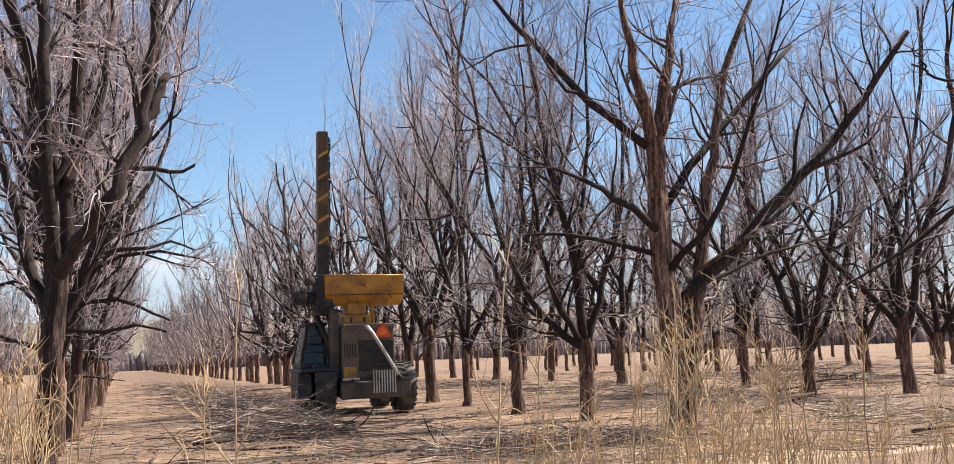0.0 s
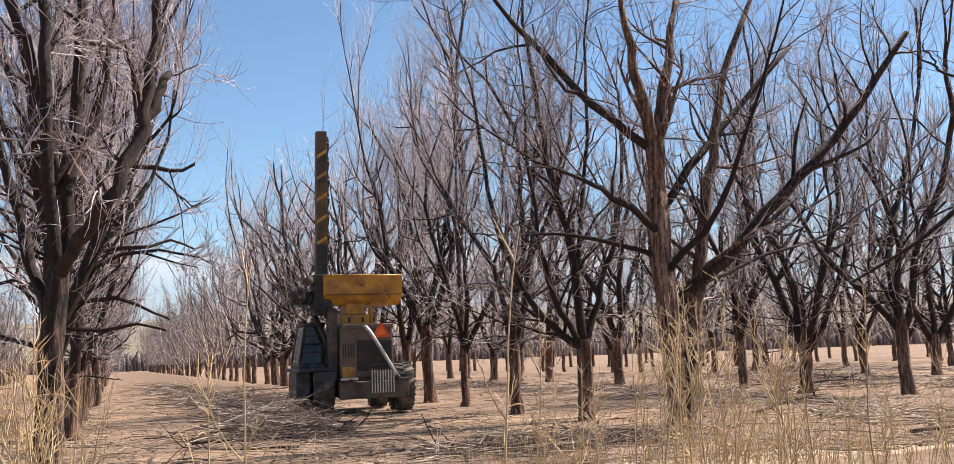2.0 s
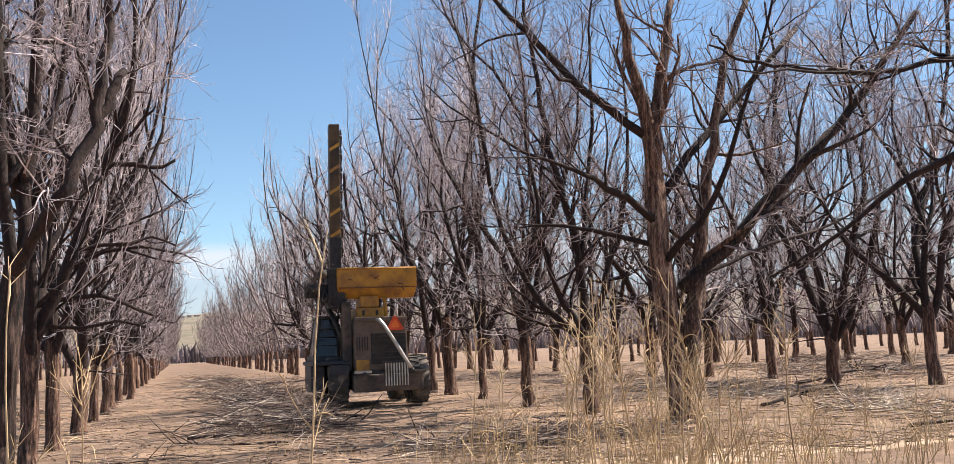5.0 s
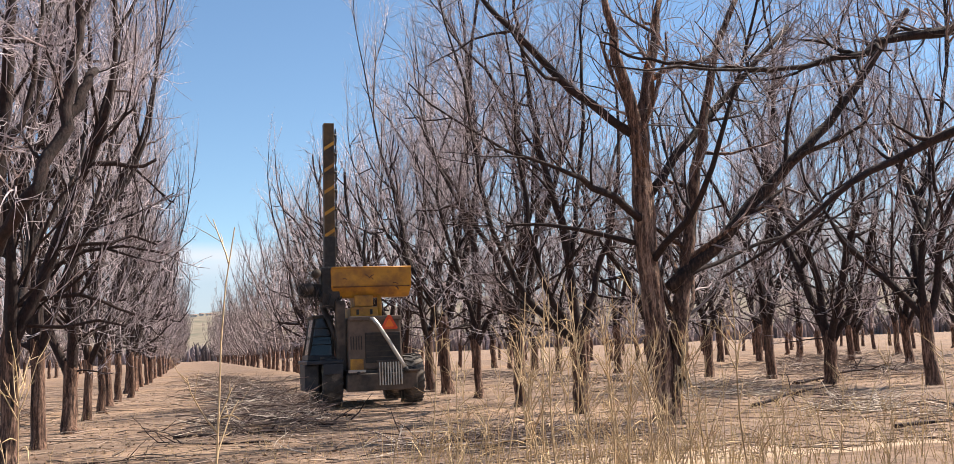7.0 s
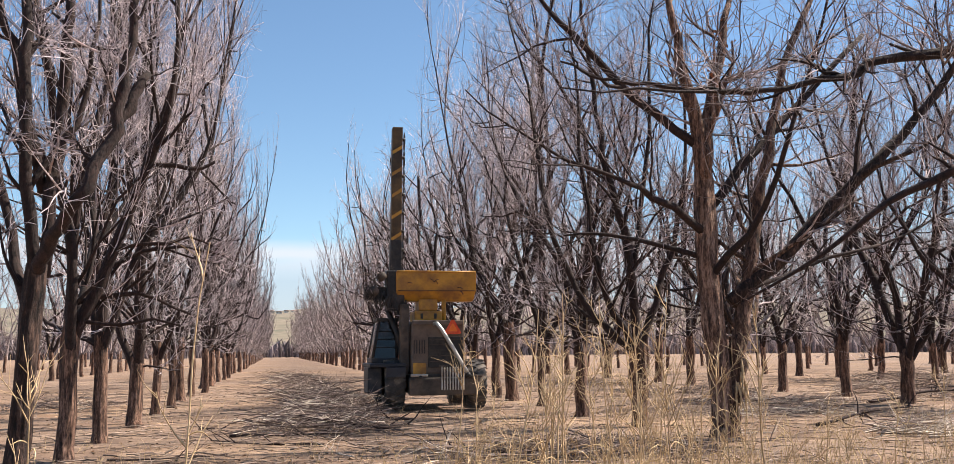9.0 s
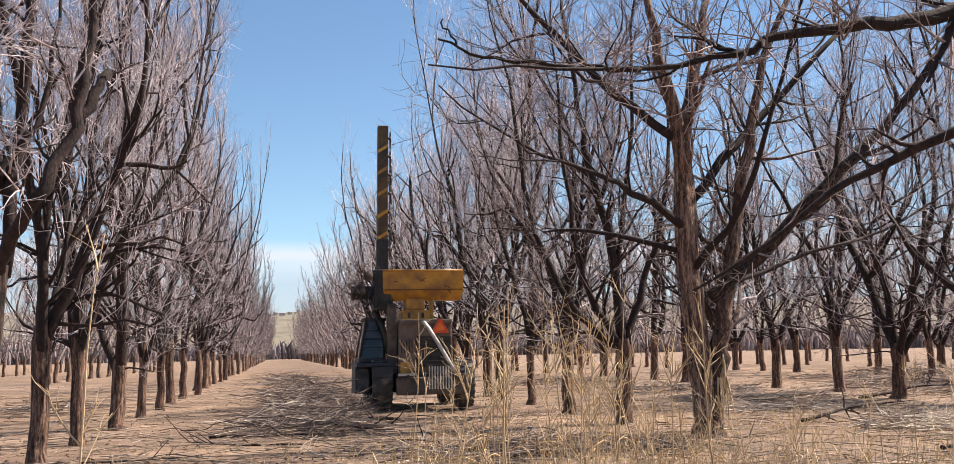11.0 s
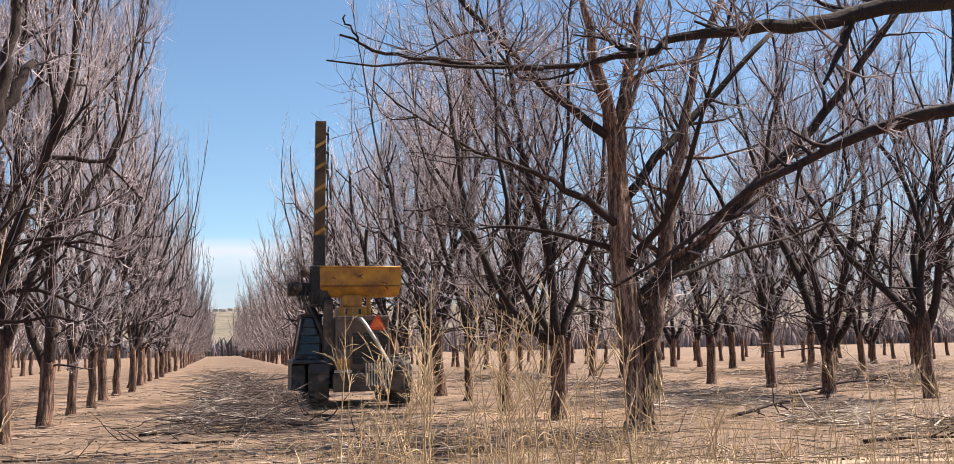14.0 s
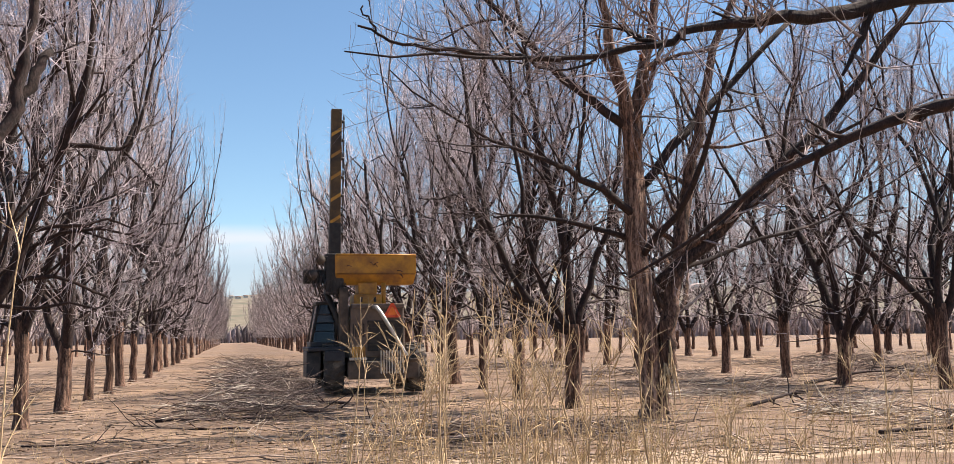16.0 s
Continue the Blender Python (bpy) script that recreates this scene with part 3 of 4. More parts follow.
roadside = shaped_tree(5, 0.26, 2.69, [(0, 0, -0.2), (0, 0, 0.1), (0.05, 0, 1.2), (0, 0, 2.4), (0.1, 0.1, 4.5), (0.3, 0.2, 7.0)], [0.3, 0.24, 0.2, 0.17, 0.12], [
    ([(0, 0, 2.1), (-1.7, 0.9, 3.45), (-3.3, 1.8, 3.55), (-3.7, 2.1, 3.42), (-4.04, 2.37, 3.26), (-4.4, 2.6, 3.08), (-4.8, 2.87, 2.68), (-5.3, 3.2, 2.35)], 0.07, 0.009, True),
    ([(0, 0, 2.8), (-2.8, -0.5, 3.9), (-5.32, -0.64, 3.41), (-5.7, -0.59, 3.3), (-6.02, -0.63, 3.25), (-6.45, -0.61, 3.19), (-6.59, -0.63, 3.11),
      (-7.03, -0.65, 3.02), (-7.41, -0.75, 2.98), (-7.95, -0.95, 2.93)], [0.07, 0.06, 0.044, 0.037, 0.03, 0.02, 0.017, 0.0105, 0.007, 0.003], 0.003, True),
    ([(-7.06, -0.68, 3.01), (-7.23, -0.67, 3.02), (-7.37, -0.67, 3.02), (-7.57, -0.67, 3.03), (-7.7, -0.67, 3.04), (-7.8, -0.67, 3.09), (-7.87, -0.67, 3.11)], [0.011, 0.008, 0.0045], 0.0045, True),
    ([(-7.8, -0.67, 3.09), (-7.84, -0.67, 3.15), (-7.85, -0.67, 3.19)], [0.005, 0.0035], 0.0035, True),
    ([(0.1, 0.1, 4.2), (1.5, -0.8, 6.5), (2.2, -1.4, 8.5)], 0.09, 0.04, False)],
    "roadside pecan tree with long low limbs hanging over the verge", 1.7, 0.4, 0.28, 0.008, 0.4)
roadside.location.z = -0.19

shaped_tree(9, -12.0, 12.6, [(0.1, 0, -0.2), (0.1, 0, 0.1), (0.12, 0, 1.0), (0.19, 0, 2.0), (0.25, 0, 2.95)], [0.23, 0.165, 0.135, 0.13, 0.14], [
    ([(0.25, 0, 2.8), (0.5, -0.4, 3.25), (0.87, -0.7, 3.7), (1.1, -0.55, 4.3), (1.27, -0.45, 4.85), (1.42, -0.4, 5.9), (1.45, -0.4, 6.5), (1.5, -0.3, 8.0)], [0.096, 0.092, 0.084, 0.08, 0.076, 0.056, 0.048, 0.032], 0.032, False),
    ([(1.25, -0.45, 4.75), (1.45, -0.25, 5.15), (1.6, -0.13, 5.5)], [0.068, 0.068, 0.048], 0.048, True),
    ([(0.25, 0, 2.7), (0.14, -0.2, 4.0), (0.1, -0.3, 5.2), (0.03, -0.2, 6.4), (0.0, -0.1, 8.5)], [0.088, 0.08, 0.072, 0.06, 0.04], 0.04, False),
    ([(0.3, 0.1, 2.8), (0.41, 0.3, 4.5), (0.49, 0.3, 5.9), (0.54, 0.3, 6.6), (0.6, 0.3, 8.5)], [0.096, 0.084, 0.072, 0.06, 0.04], 0.04, False),
    ([(0.15, -0.2, 3.9), (0.5, 0.0, 4.5), (0.75, 0.1, 5.0), (0.9, 0.2, 6.3)], [0.044, 0.04, 0.036, 0.024], 0.024, False),
    ([(0.25, 0.2, 3.9), (-0.16, 0.2, 5.7), (-0.38, 0.2, 6.4), (-0.6, 0.2, 8.0)], [0.068, 0.06, 0.048, 0.032], 0.032, False),
    ([(0.2, 0, 2.2), (-0.2, 0.5, 3.4), (-0.8, 0.8, 5.5)], [0.08, 0.068, 0.04], 0.04, False)],
    "pecan tree with bark darkened for shade and forked limbs beside the alley", 1.15, 1.0, 0.65, 0.03, 1.0, SHADED_BOUGH_BARK, TWIG)

shaped_tree(12, -0.33, 21.8, [(0, 0, -0.2), (0, 0, 0.05), (0.02, 0, 0.7), (0.02, 0, 1.3), (0, 0, 1.95)], [0.27, 0.19, 0.165, 0.16, 0.17], [
    ([(0, 0, 1.75), (-0.6, 0, 2.05), (-1.2, 0.2, 2.85), (-1.8, 0.3, 3.95), (-2.0, 0.4, 4.9), (-2.3, 0.5, 7.0)], 0.1, 0.045, False),
    ([(0, 0, 1.8), (-0.65, -0.2, 2.6), (-1.0, -0.3, 3.45), (-1.2, -0.4, 4.3), (-1.5, -0.5, 6.5)], 0.085, 0.04, False),
    ([(0, 0, 1.7), (-0.1, 0, 3.8), (-0.35, 0, 5.0), (-0.75, 0.1, 6.3), (-0.95, 0.1, 8.0), (-1.2, 0.1, 9.8)], 0.12, 0.04, False),
    ([(0.05, 0, 1.75), (0.5, 0.1, 2.9), (0.8, 0.2, 3.8), (1.1, 0.2, 4.5), (1.4, 0.2, 6.5)], 0.1, 0.045, False),
    ([(-0.1, 0, 3.6), (0.3, 0.4, 5.0), (0.6, 0.5, 7.0), (0.7, 0.6, 9.0)], 0.07, 0.035, False)],
    "wide-forked pecan tree with limbs darkened for shade", 1.3, 2.0)


rng = np.random.default_rng(77)
for _ in range(12):          # loose strips of bark down the second stem
    strip = Shape()
    x, z = 0.22 + 0.24 * rng.random(), rng.uniform(0.9, 1.6)
    line = run(rng, (x, -0.22 - 0.04 * rng.random(), z), (0.06, -0.06, -1), rng.uniform(0.4, 0.9), 5, 0.0, 0.08)
    strip.tube(line, [0.016, 0.024, 0.019, 0.015, 0.011, 0.005], 4)
    part("bark_strip", strip, STALK, main_tree, "pale loose strip of bark")
leaf = Shape()
leaf.add([(0, 0, 0), (0.02, 0.01, -0.03), (0.005, 0.015, -0.09), (-0.02, 0, -0.04)], [(0, 1, 2), (0, 2, 3)])
leaf_mesh = leaf.mesh("dead_leaf", surface("hanging_dead_leaf", (0.2, 0.06, 0.025), (0.36, 0.14, 0.06), 20, None, 1, 0.8, 0, 0, 0))
for cx, cz in ((0.05, 7.3), (-0.55, 7.6), (0.3, 8.1)):
    for _ in range(18):
        ob = new("dead_leaf", leaf_mesh)
        ob.parent = main_tree
        ob.matrix_basis = pose(cx + rng.normal() * 0.14, rng.normal() * 0.12, cz + rng.normal() * 0.22, rng.normal() * 30, rng.normal() * 30, rng.uniform(0, 360)) @ Matrix.Scale(rng.uniform(0.7, 1.4), 4)


# ---- the pruning machine ----
def wheel(parent, x, y, width, radius, outer):
    """A lugged tyre on a dished rim; outer: the side that the dish faces."""
    tyre = lathe([(-width / 2, radius * 0.55), (-width / 2, radius * 0.86), (-width * 0.42, radius * 0.94), (0, radius * 0.96),
                  (width * 0.42, radius * 0.94), (width / 2, radius * 0.86), (width / 2, radius * 0.55)], 40)
    root = part("wheel", lathe([(-width * 0.3, radius * 0.56), (-width * 0.1, radius * 0.5), (0.0, radius * 0.2), (0.02, 0.0)], 32), RUST, parent)
    root.location = (x, y, radius)
    part("tyre", tyre, RUBBER, root)
    lugs = Shape()
    for i in range(22):
        for side in (-1, 1):
            a = 2 * math.pi * (i + (0.5 if side > 0 else 0)) / 22
            v = []
            for across, turn in ((0.03, 0.10), (0.5, -0.08)):
                for da in (-0.045, 0.045):
                    for r in (0.9, 1.0 if across < 0.4 else 0.965):
                        q = a + turn + da
                        v.append((side * across * width, r * radius * math.cos(q), r * radius * math.sin(q)))
            lugs.add(v, [(0, 1, 3, 2), (4, 6, 7, 5), (0, 4, 5, 1), (2, 3, 7, 6), (1, 5, 7, 3), (0, 2, 6, 4)])
    me = lugs.mesh("tread", RUBBER, False)
    tread = new("tread", me)
    tread.parent = root
    hub = part("hub", lathe([(-0.12 * outer, 0.0), (-0.12 * outer, 0.16), (0.12 * outer, 0.16), (0.12 * outer, 0.0)], 16), FRAME, root)
    return root


def pruning_machine(x, y, turn):
    m = tagged(new("pruning_machine"), "dusty wheeled tree-hedging machine with a raised striped saw boom", "machine")
    m.matrix_world = pose(x, y, 0.02, 0, 0, turn)
    for wx, wy, w, r in ((1.38, 0.0, 0.58, 0.77), (-1.12, 0.0, 0.6, 0.77), (1.38, 3.1, 0.52, 0.72), (-1.12, 3.1, 0.52, 0.72)):
        wheel(m, wx, wy, w, r, 1 if wx > 0 else -1)
    part("chassis", block(-0.7, 1.0, -0.75, 3.9, 0.5, 1.08, 0.04), FRAME, m)
    part("axle", rod([(-1.2, 0, 0.77), (1.4, 0, 0.77)], 0.14), FRAME, m)
    part("axle", rod([(-1.2, 3.1, 0.72), (1.4, 3.1, 0.72)], 0.13), FRAME, m)
    part("rear_bumper", block(-0.75, 1.38, -1.05, -0.72, 0.46, 0.98, 0.05), FRAME, m, "scuffed dusty black steel bumper block")
    hood = part("hood", block(-0.66, 1.02, -0.7, 2.0, 1.08, 2.68, 0.07, lambda c: (c.x * (0.95 if c.z > 2 else 1.0), c.y, c.z)), HOOD, m, "dusty grey-brown engine hood")
    part("radiator_screen", block(-0.14, 0.94, -0.74, -0.69, 1.28, 2.2, 0.02), BLACK, hood, "dark radiator screen")
    for z in (1.45, 1.62, 1.79, 1.96, 2.1):
        part("screen_rib", block(-0.1, 0.9, -0.765, -0.738, z, z + 0.025, 0), FRAME, hood)
    for i in range(5):
        part("vent_slot", block(-0.58 + 0.08 * i, -0.55 + 0.08 * i, -0.715, -0.695, 1.7, 2.1, 0), BLACK, hood)
    part("hood_lip", block(-0.62, 0.98, -0.78, -0.6, 2.56, 2.7, 0.03), HOOD, hood)
    part("yellow_panel", block(-0.6, -0.2, -0.735, -0.7, 1.08, 1.42, 0.02), YELLOW, hood, "patch of yellow paint")
    for i in range(9):
        part("grille_bar", block(0.2 + 0.083 * i, 0.235 + 0.083 * i, -1.12, -1.05, 0.62, 1.3, 0.008), CHROME, m, "pale vertical bar")
    part("grille_frame", block(0.14, 0.96, -1.1, -1.0, 1.28, 1.36, 0.015), FRAME, m)
    part("step", block(0.95, 1.45, -1.1, -0.75, 0.98, 1.05, 0.015), FRAME, m, "worn steel step plate")
    part("lamp_bar", block(-0.72, -0.2, -1.1, -1.02, 1.02, 1.1, 0.02), CHROME, m)
    lamp = part("tail_lamp", lathe([(-0.04, 0.0), (-0.04, 0.055), (0.04, 0.055), (0.04, 0.0)], 14), BLACK, m)
    lamp.matrix_basis = pose(-0.42, -1.1, 1.0, 0, 0, 90)
    part("exhaust_pipe", rod([(0.02, -0.72, 2.6), (0.1, -0.9, 2.6), (0.22, -0.95, 2.45), (0.55, -1.0, 1.9), (0.9, -1.08, 1.28), (1.0, -1.12, 1.1)], 0.06, 12), CHROME, m, "bright scuffed exhaust pipe")
    part("pipe_end", rod([(0.99, -1.115, 1.12), (1.04, -1.14, 1.0)], 0.075, 12), BLACK, m)

    def triangle(size, y0, y1, cx, cz):
        bm = bmesh.new()
        pts = [(cx - size, cz), (cx - size * 0.82, cz - size * 0.16), (cx + size * 0.82, cz - size * 0.16), (cx + size, cz), (cx + size * 0.16, cz + size * 1.5), (cx - size * 0.16, cz + size * 1.5)]
        lower = [bm.verts.new((px, y0, pz)) for px, pz in pts]
        bm.faces.new(lower)
        out = bmesh.ops.extrude_face_region(bm, geom=bm.faces[:])
        for e in out["geom"]:
            if isinstance(e, bmesh.types.BMVert):
                e.co.y = y1
        return bm
    part("warning_triangle", triangle(0.26, -0.82, -0.8, 0.6, 2.32), RED, m, "faded red warning triangle")
    part("triangle_centre", triangle(0.14, -0.83, -0.822, 0.6, 2.38), ORANGE, m, "orange reflector")

    # side cab and fender
    def taper(c):
        up = (c.z - 1.5) / 1.25
        return (c.x + 0.22 * up * (1 if c.x < -1.35 else 0), c.y + 0.12 * up * (1 if c.y < 0.8 else -1), c.z)
    cab = part("cab", block(-1.78, -0.95, 0.1, 1.7, 1.42, 1.58, 0.03), BLUE, m, "dark cab with tapered side window")
    for cx, cy, ex, ey in ((-1.74, 0.15, 0.22, 0.1), (-1.0, 0.15, 0.0, 0.1), (-1.74, 1.65, 0.22, -0.1), (-1.0, 1.65, 0.0, -0.1)):
        part("cab_post", rod([(cx, cy, 1.55), (cx + ex, cy + ey, 2.72)], 0.045, 8), BLACK, cab)
    part("cab_roof", block(-1.6, -0.92, 0.18, 1.62, 2.7, 2.8, 0.03), BLACK, cab)
    part("rear_window", block(-1.72, -1.02, 0.13, 0.15, 1.58, 2.7, 0, taper), GLASS, cab)
    part("side_window", block(-1.76, -1.74, 0.2, 1.6, 1.58, 2.7, 0, taper), GLASS, cab)
    part("seat", block(-1.6, -1.05, 0.6, 1.1, 1.56, 2.2, 0.06), BLACK, cab)
    for z in (1.9, 2.15, 2.4):
        part("window_guard", rod([(-1.66, 0.14, z), (-1.04, 0.14, z)], 0.012, 6), FRAME, cab)
    part("fender", block(-1.9, -0.8, -0.72, 1.9, 1.3, 1.42, 0.03), BLUE, m)
    part("fuel_tank", block(-1.92, -1.48, -0.3, 1.2, 0.5, 1.3, 0.05), BLUE, m, "dark blue tank box")
    part("mud_flap", block(-1.42, -0.84, -0.86, -0.82, 1.0, 1.3, 0.01), BLUE, m)

    # turret, trough, boom
    part("turret", block(-0.5, 0.36, -0.35, 0.9, 2.68, 3.0, 0.05), YELLOW, m, "yellow turret block")
    part("turret_neck", block(-0.36, 0.22, -0.3, 0.6, 3.0, 3.36, 0.05), YELLOW, m)
    part("slot", block(-0.32, -0.24, -0.372, -0.34, 2.76, 2.92, 0.01), BLACK, m)
    part("slot", block(0.1, 0.18, -0.372, -0.34, 2.76, 2.92, 0.01), BLACK, m)
    part("hydraulic_ram", rod([(0.42, -0.25, 2.66), (0.42, -0.2, 3.34)], 0.07, 12), YELLOW, m)
    bm = bmesh.new()
    prof = [(-0.4, 3.62), (-0.42, 4.2), (-0.36, 4.22), (-0.3, 4.2), (0.6, 4.2), (0.66, 4.22), (0.72, 4.2), (0.7, 3.62), (0.45, 3.3), (-0.15, 3.3)]
    ends = [[bm.verts.new((px * (1 if pz > 3.5 else 0.96) + 0.17 * (1 if px > 0 else 1), py, pz)) for py, pz in prof] for px in (-1.24, 1.24)]
    for i in range(len(prof)):
        j = (i + 1) % len(prof)
        bm.faces.new((ends[0][i], ends[0][j], ends[1][j], ends[1][i]))
    bm.faces.new(ends[0][::-1])
    bm.faces.new(ends[1])
    bmesh.ops.recalc_face_normals(bm, faces=bm.faces[:])
    bmesh.ops.bevel(bm, geom=bm.edges[:], offset=0.025, segments=2, affect="EDGES")
    trough = part("counterweight_trough", bm, YELLOW, m, "scratched yellow steel trough across the top")
    part("seam", block(-1.02, 1.36, -0.418, -0.4, 3.6, 3.625, 0.006), RUST, trough, "rusty welded seam")
    for x0, z0, x1, z1, w in ((-0.02, 3.98, 0.1, 3.88, 0.012), (0.1, 3.88, 0.24, 3.97, 0.014), (0.12, 3.93, 0.22, 3.82, 0.01), (-0.72, 3.86, -0.58, 3.84, 0.012), (0.82, 3.72, 0.98, 3.68, 0.016), (0.9, 3.62, 1.0, 3.5, 0.02)):
        part("paint_chip", rod([(x0, -0.418, z0), ((x0 + x1) / 2, -0.419, (z0 + z1) / 2 + 0.02), (x1, -0.418, z1)], w, 6), RUST, trough, "rusty scrape")
    lip = rod([(-1.05, -0.42, 4.2), (-0.3, -0.425, 4.205), (0.5, -0.42, 4.195), (1.4, -0.42, 4.2)], 0.03, 8)
    part("lip", lip, YELLOW, trough)
    part("saddle", block(-1.35, -0.8, -0.3, 0.4, 3.0, 4.25, 0.05), BLACK, m)
    lean = 0.015
    boom = part("saw_boom", block(-1.22, -0.9, -0.15, 0.2, 3.9, 8.75, 0.02, lambda c: (c.x + lean * (c.z - 4), c.y, c.z)), OCHRE, m, "tall dusty yellow and black saw boom")
    bm_y = -0.157
    z = 5.15
    part("boom_foot", block(-1.235, -0.885, -0.165, 0.215, 3.9, 5.2, 0.02, lambda c: (c.x + lean * (c.z - 4), c.y, c.z)), BLACK, boom, "black lower boom section")
    while z < 8.4:
        q = Shape()
        a = lean * (z - 4)
        v = [(-1.215 + a, bm_y, z), (-0.905 + a, bm_y, z + 0.2), (-0.905 + a, bm_y, z + 0.31), (-1.215 + a, bm_y, z + 0.11)]
        q.add(v + [(px, -0.149, pz) for px, _, pz in v], [(0, 1, 2, 3), (0, 4, 5, 1), (1, 5, 6, 2), (2, 6, 7, 3), (3, 7, 4, 0)])
        me = q.mesh("stripe", YELLOW, False)
        st = new("stripe", me)
        st.parent = boom
        z += 0.68
    for i in range(7):
        zz = 4.9 + 0.58 * i
        bl = part("saw_hub", rod([(-0.9 + lean * (zz - 4), 0.03, zz), (-0.8 + lean * (zz - 4), 0.03, zz)], 0.05, 10), BLACK, boom)
        part("saw_blade", lathe([(-0.8 + lean * (zz - 4), 0.0), (-0.8 + lean * (zz - 4), 0.3), (-0.794 + lean * (zz - 4), 0.3), (-0.794 + lean * (zz - 4), 0.0)], 28), FRAME, boom).location = (0, 0.35, zz)
    # hydraulic motors and hoses beside the saddle
    rngm = np.random.default_rng(4)
    part("motor_mount", block(-2.0, -1.3, -0.1, 0.35, 3.35, 3.75, 0.04), BLACK, m)
    part("hydraulic_motor", rod([(-1.75, -0.35, 3.6), (-1.75, 0.2, 3.6)], 0.16, 14), FRAME, m)
    part("hydraulic_motor", rod([(-1.5, -0.4, 4.05), (-1.5, 0.1, 4.05)], 0.14, 14), FRAME, m)
    part("support_arm", rod([(-1.3, 0.1, 3.1), (-0.95, 0.0, 2.2), (-0.8, 0.1, 1.3)], 0.09, 8), BLACK, m)
    part("mast_column", block(-0.95, -0.68, -0.5, -0.1, 1.1, 3.2, 0.03), FRAME, m)
    for i in range(7):
        p0 = np.array((-1.9 + 0.12 * i, -0.2, 3.5 + 0.3 * rngm.random()))
        p1 = p0 + np.array((0.3 + 0.3 * rngm.random(), -0.15, -0.2))
        line = [p0 * (1 - u) + p1 * u + np.array((0, 0, -(0.25 + 0.4 * rngm.random()) * math.sin(math.pi * u))) for u in np.linspace(0, 1, 9)]
        part("hose", rod(line, 0.022, 7), BLACK, m)
    return m




# ---- brush, litter, weeds ----
def cut_branch_mesh(seed, mat):
    """A crooked cut branch with a few side twigs, along x."""
    rng = np.random.default_rng(seed)
    out = Shape()
    line = run(rng, (-0.5, 0, 0), (1, 0, 0), 1.0, 4, 0.0, 0.13)
    line -= line.mean(0)
    r = rng.uniform(0.007, 0.016)
    out.tube(line, np.linspace(r, r * 0.4, 5), 3)
    for s in rng.uniform(0.25, 1, 5):
        p, dd = point_on(line, s)
        out.tube(run(rng, p, aside(rng, dd, 40), rng.uniform(0.12, 0.42), 1, 0.02, 0.12), [r * 0.45, 0.002], 3)
    return out.mesh("cut_branch", mat)


DARK_BRANCHES = [cut_branch_mesh(400 + i, LITTER_VARIED) for i in range(12)]
PALE_BRANCHES = [cut_branch_mesh(420 + i, BARE_WOOD) for i in range(5)]


def brush_pile(seed, x, y, wide, deep, high, count, label, pale=0.15):
    """A heap of cut branches, tangled over one another."""
    rng = np.random.default_rng(seed)
    root = tagged(new("brush_pile"), label, "brush pile", "brush piles")
    root.location = (x, y, ground_height(x, y))
    for i in range(count):
        a, q = rng.uniform(0, 6.28), math.sqrt(rng.random())
        cx, cy = q * wide * math.cos(a), q * deep * math.sin(a)
        cz = rng.random() * high * (1 - 0.85 * q * q) + 0.04 + ground_height(x + cx, y + cy) - root.location.z
        turn = rng.normal() * 40 if rng.random() < 0.6 else rng.uniform(0, 360)
        length = rng.uniform(0.6, 2.4)
        kinds = PALE_BRANCHES if rng.random() < pale else DARK_BRANCHES
        ob = new("cut_branch", kinds[int(rng.integers(0, len(kinds)))])
        ob.parent = root
        ob.matrix_basis = pose(cx, cy, cz, rng.uniform(0, 360), rng.normal() * 7, turn) @ Matrix.Diagonal((length, 1.2, 1.0, 1))
    return root


machine = pruning_machine(-3.98, 30.6, 0)
rng = np.random.default_rng(31)
for _ in range(46):          # prunings caught on the saw head
    ob = new("caught_branch", DARK_BRANCHES[int(rng.integers(0, 12))])
    ob.parent = machine
    ob.matrix_basis = pose(-1.85 + rng.normal() * 0.2, -0.05 + rng.normal() * 0.25, 3.75 + rng.normal() * 0.36, rng.uniform(0, 360), rng.uniform(-70, 70), rng.uniform(0, 360)) @ Matrix.Diagonal((rng.uniform(0.5, 1.1), 1, 1, 1))

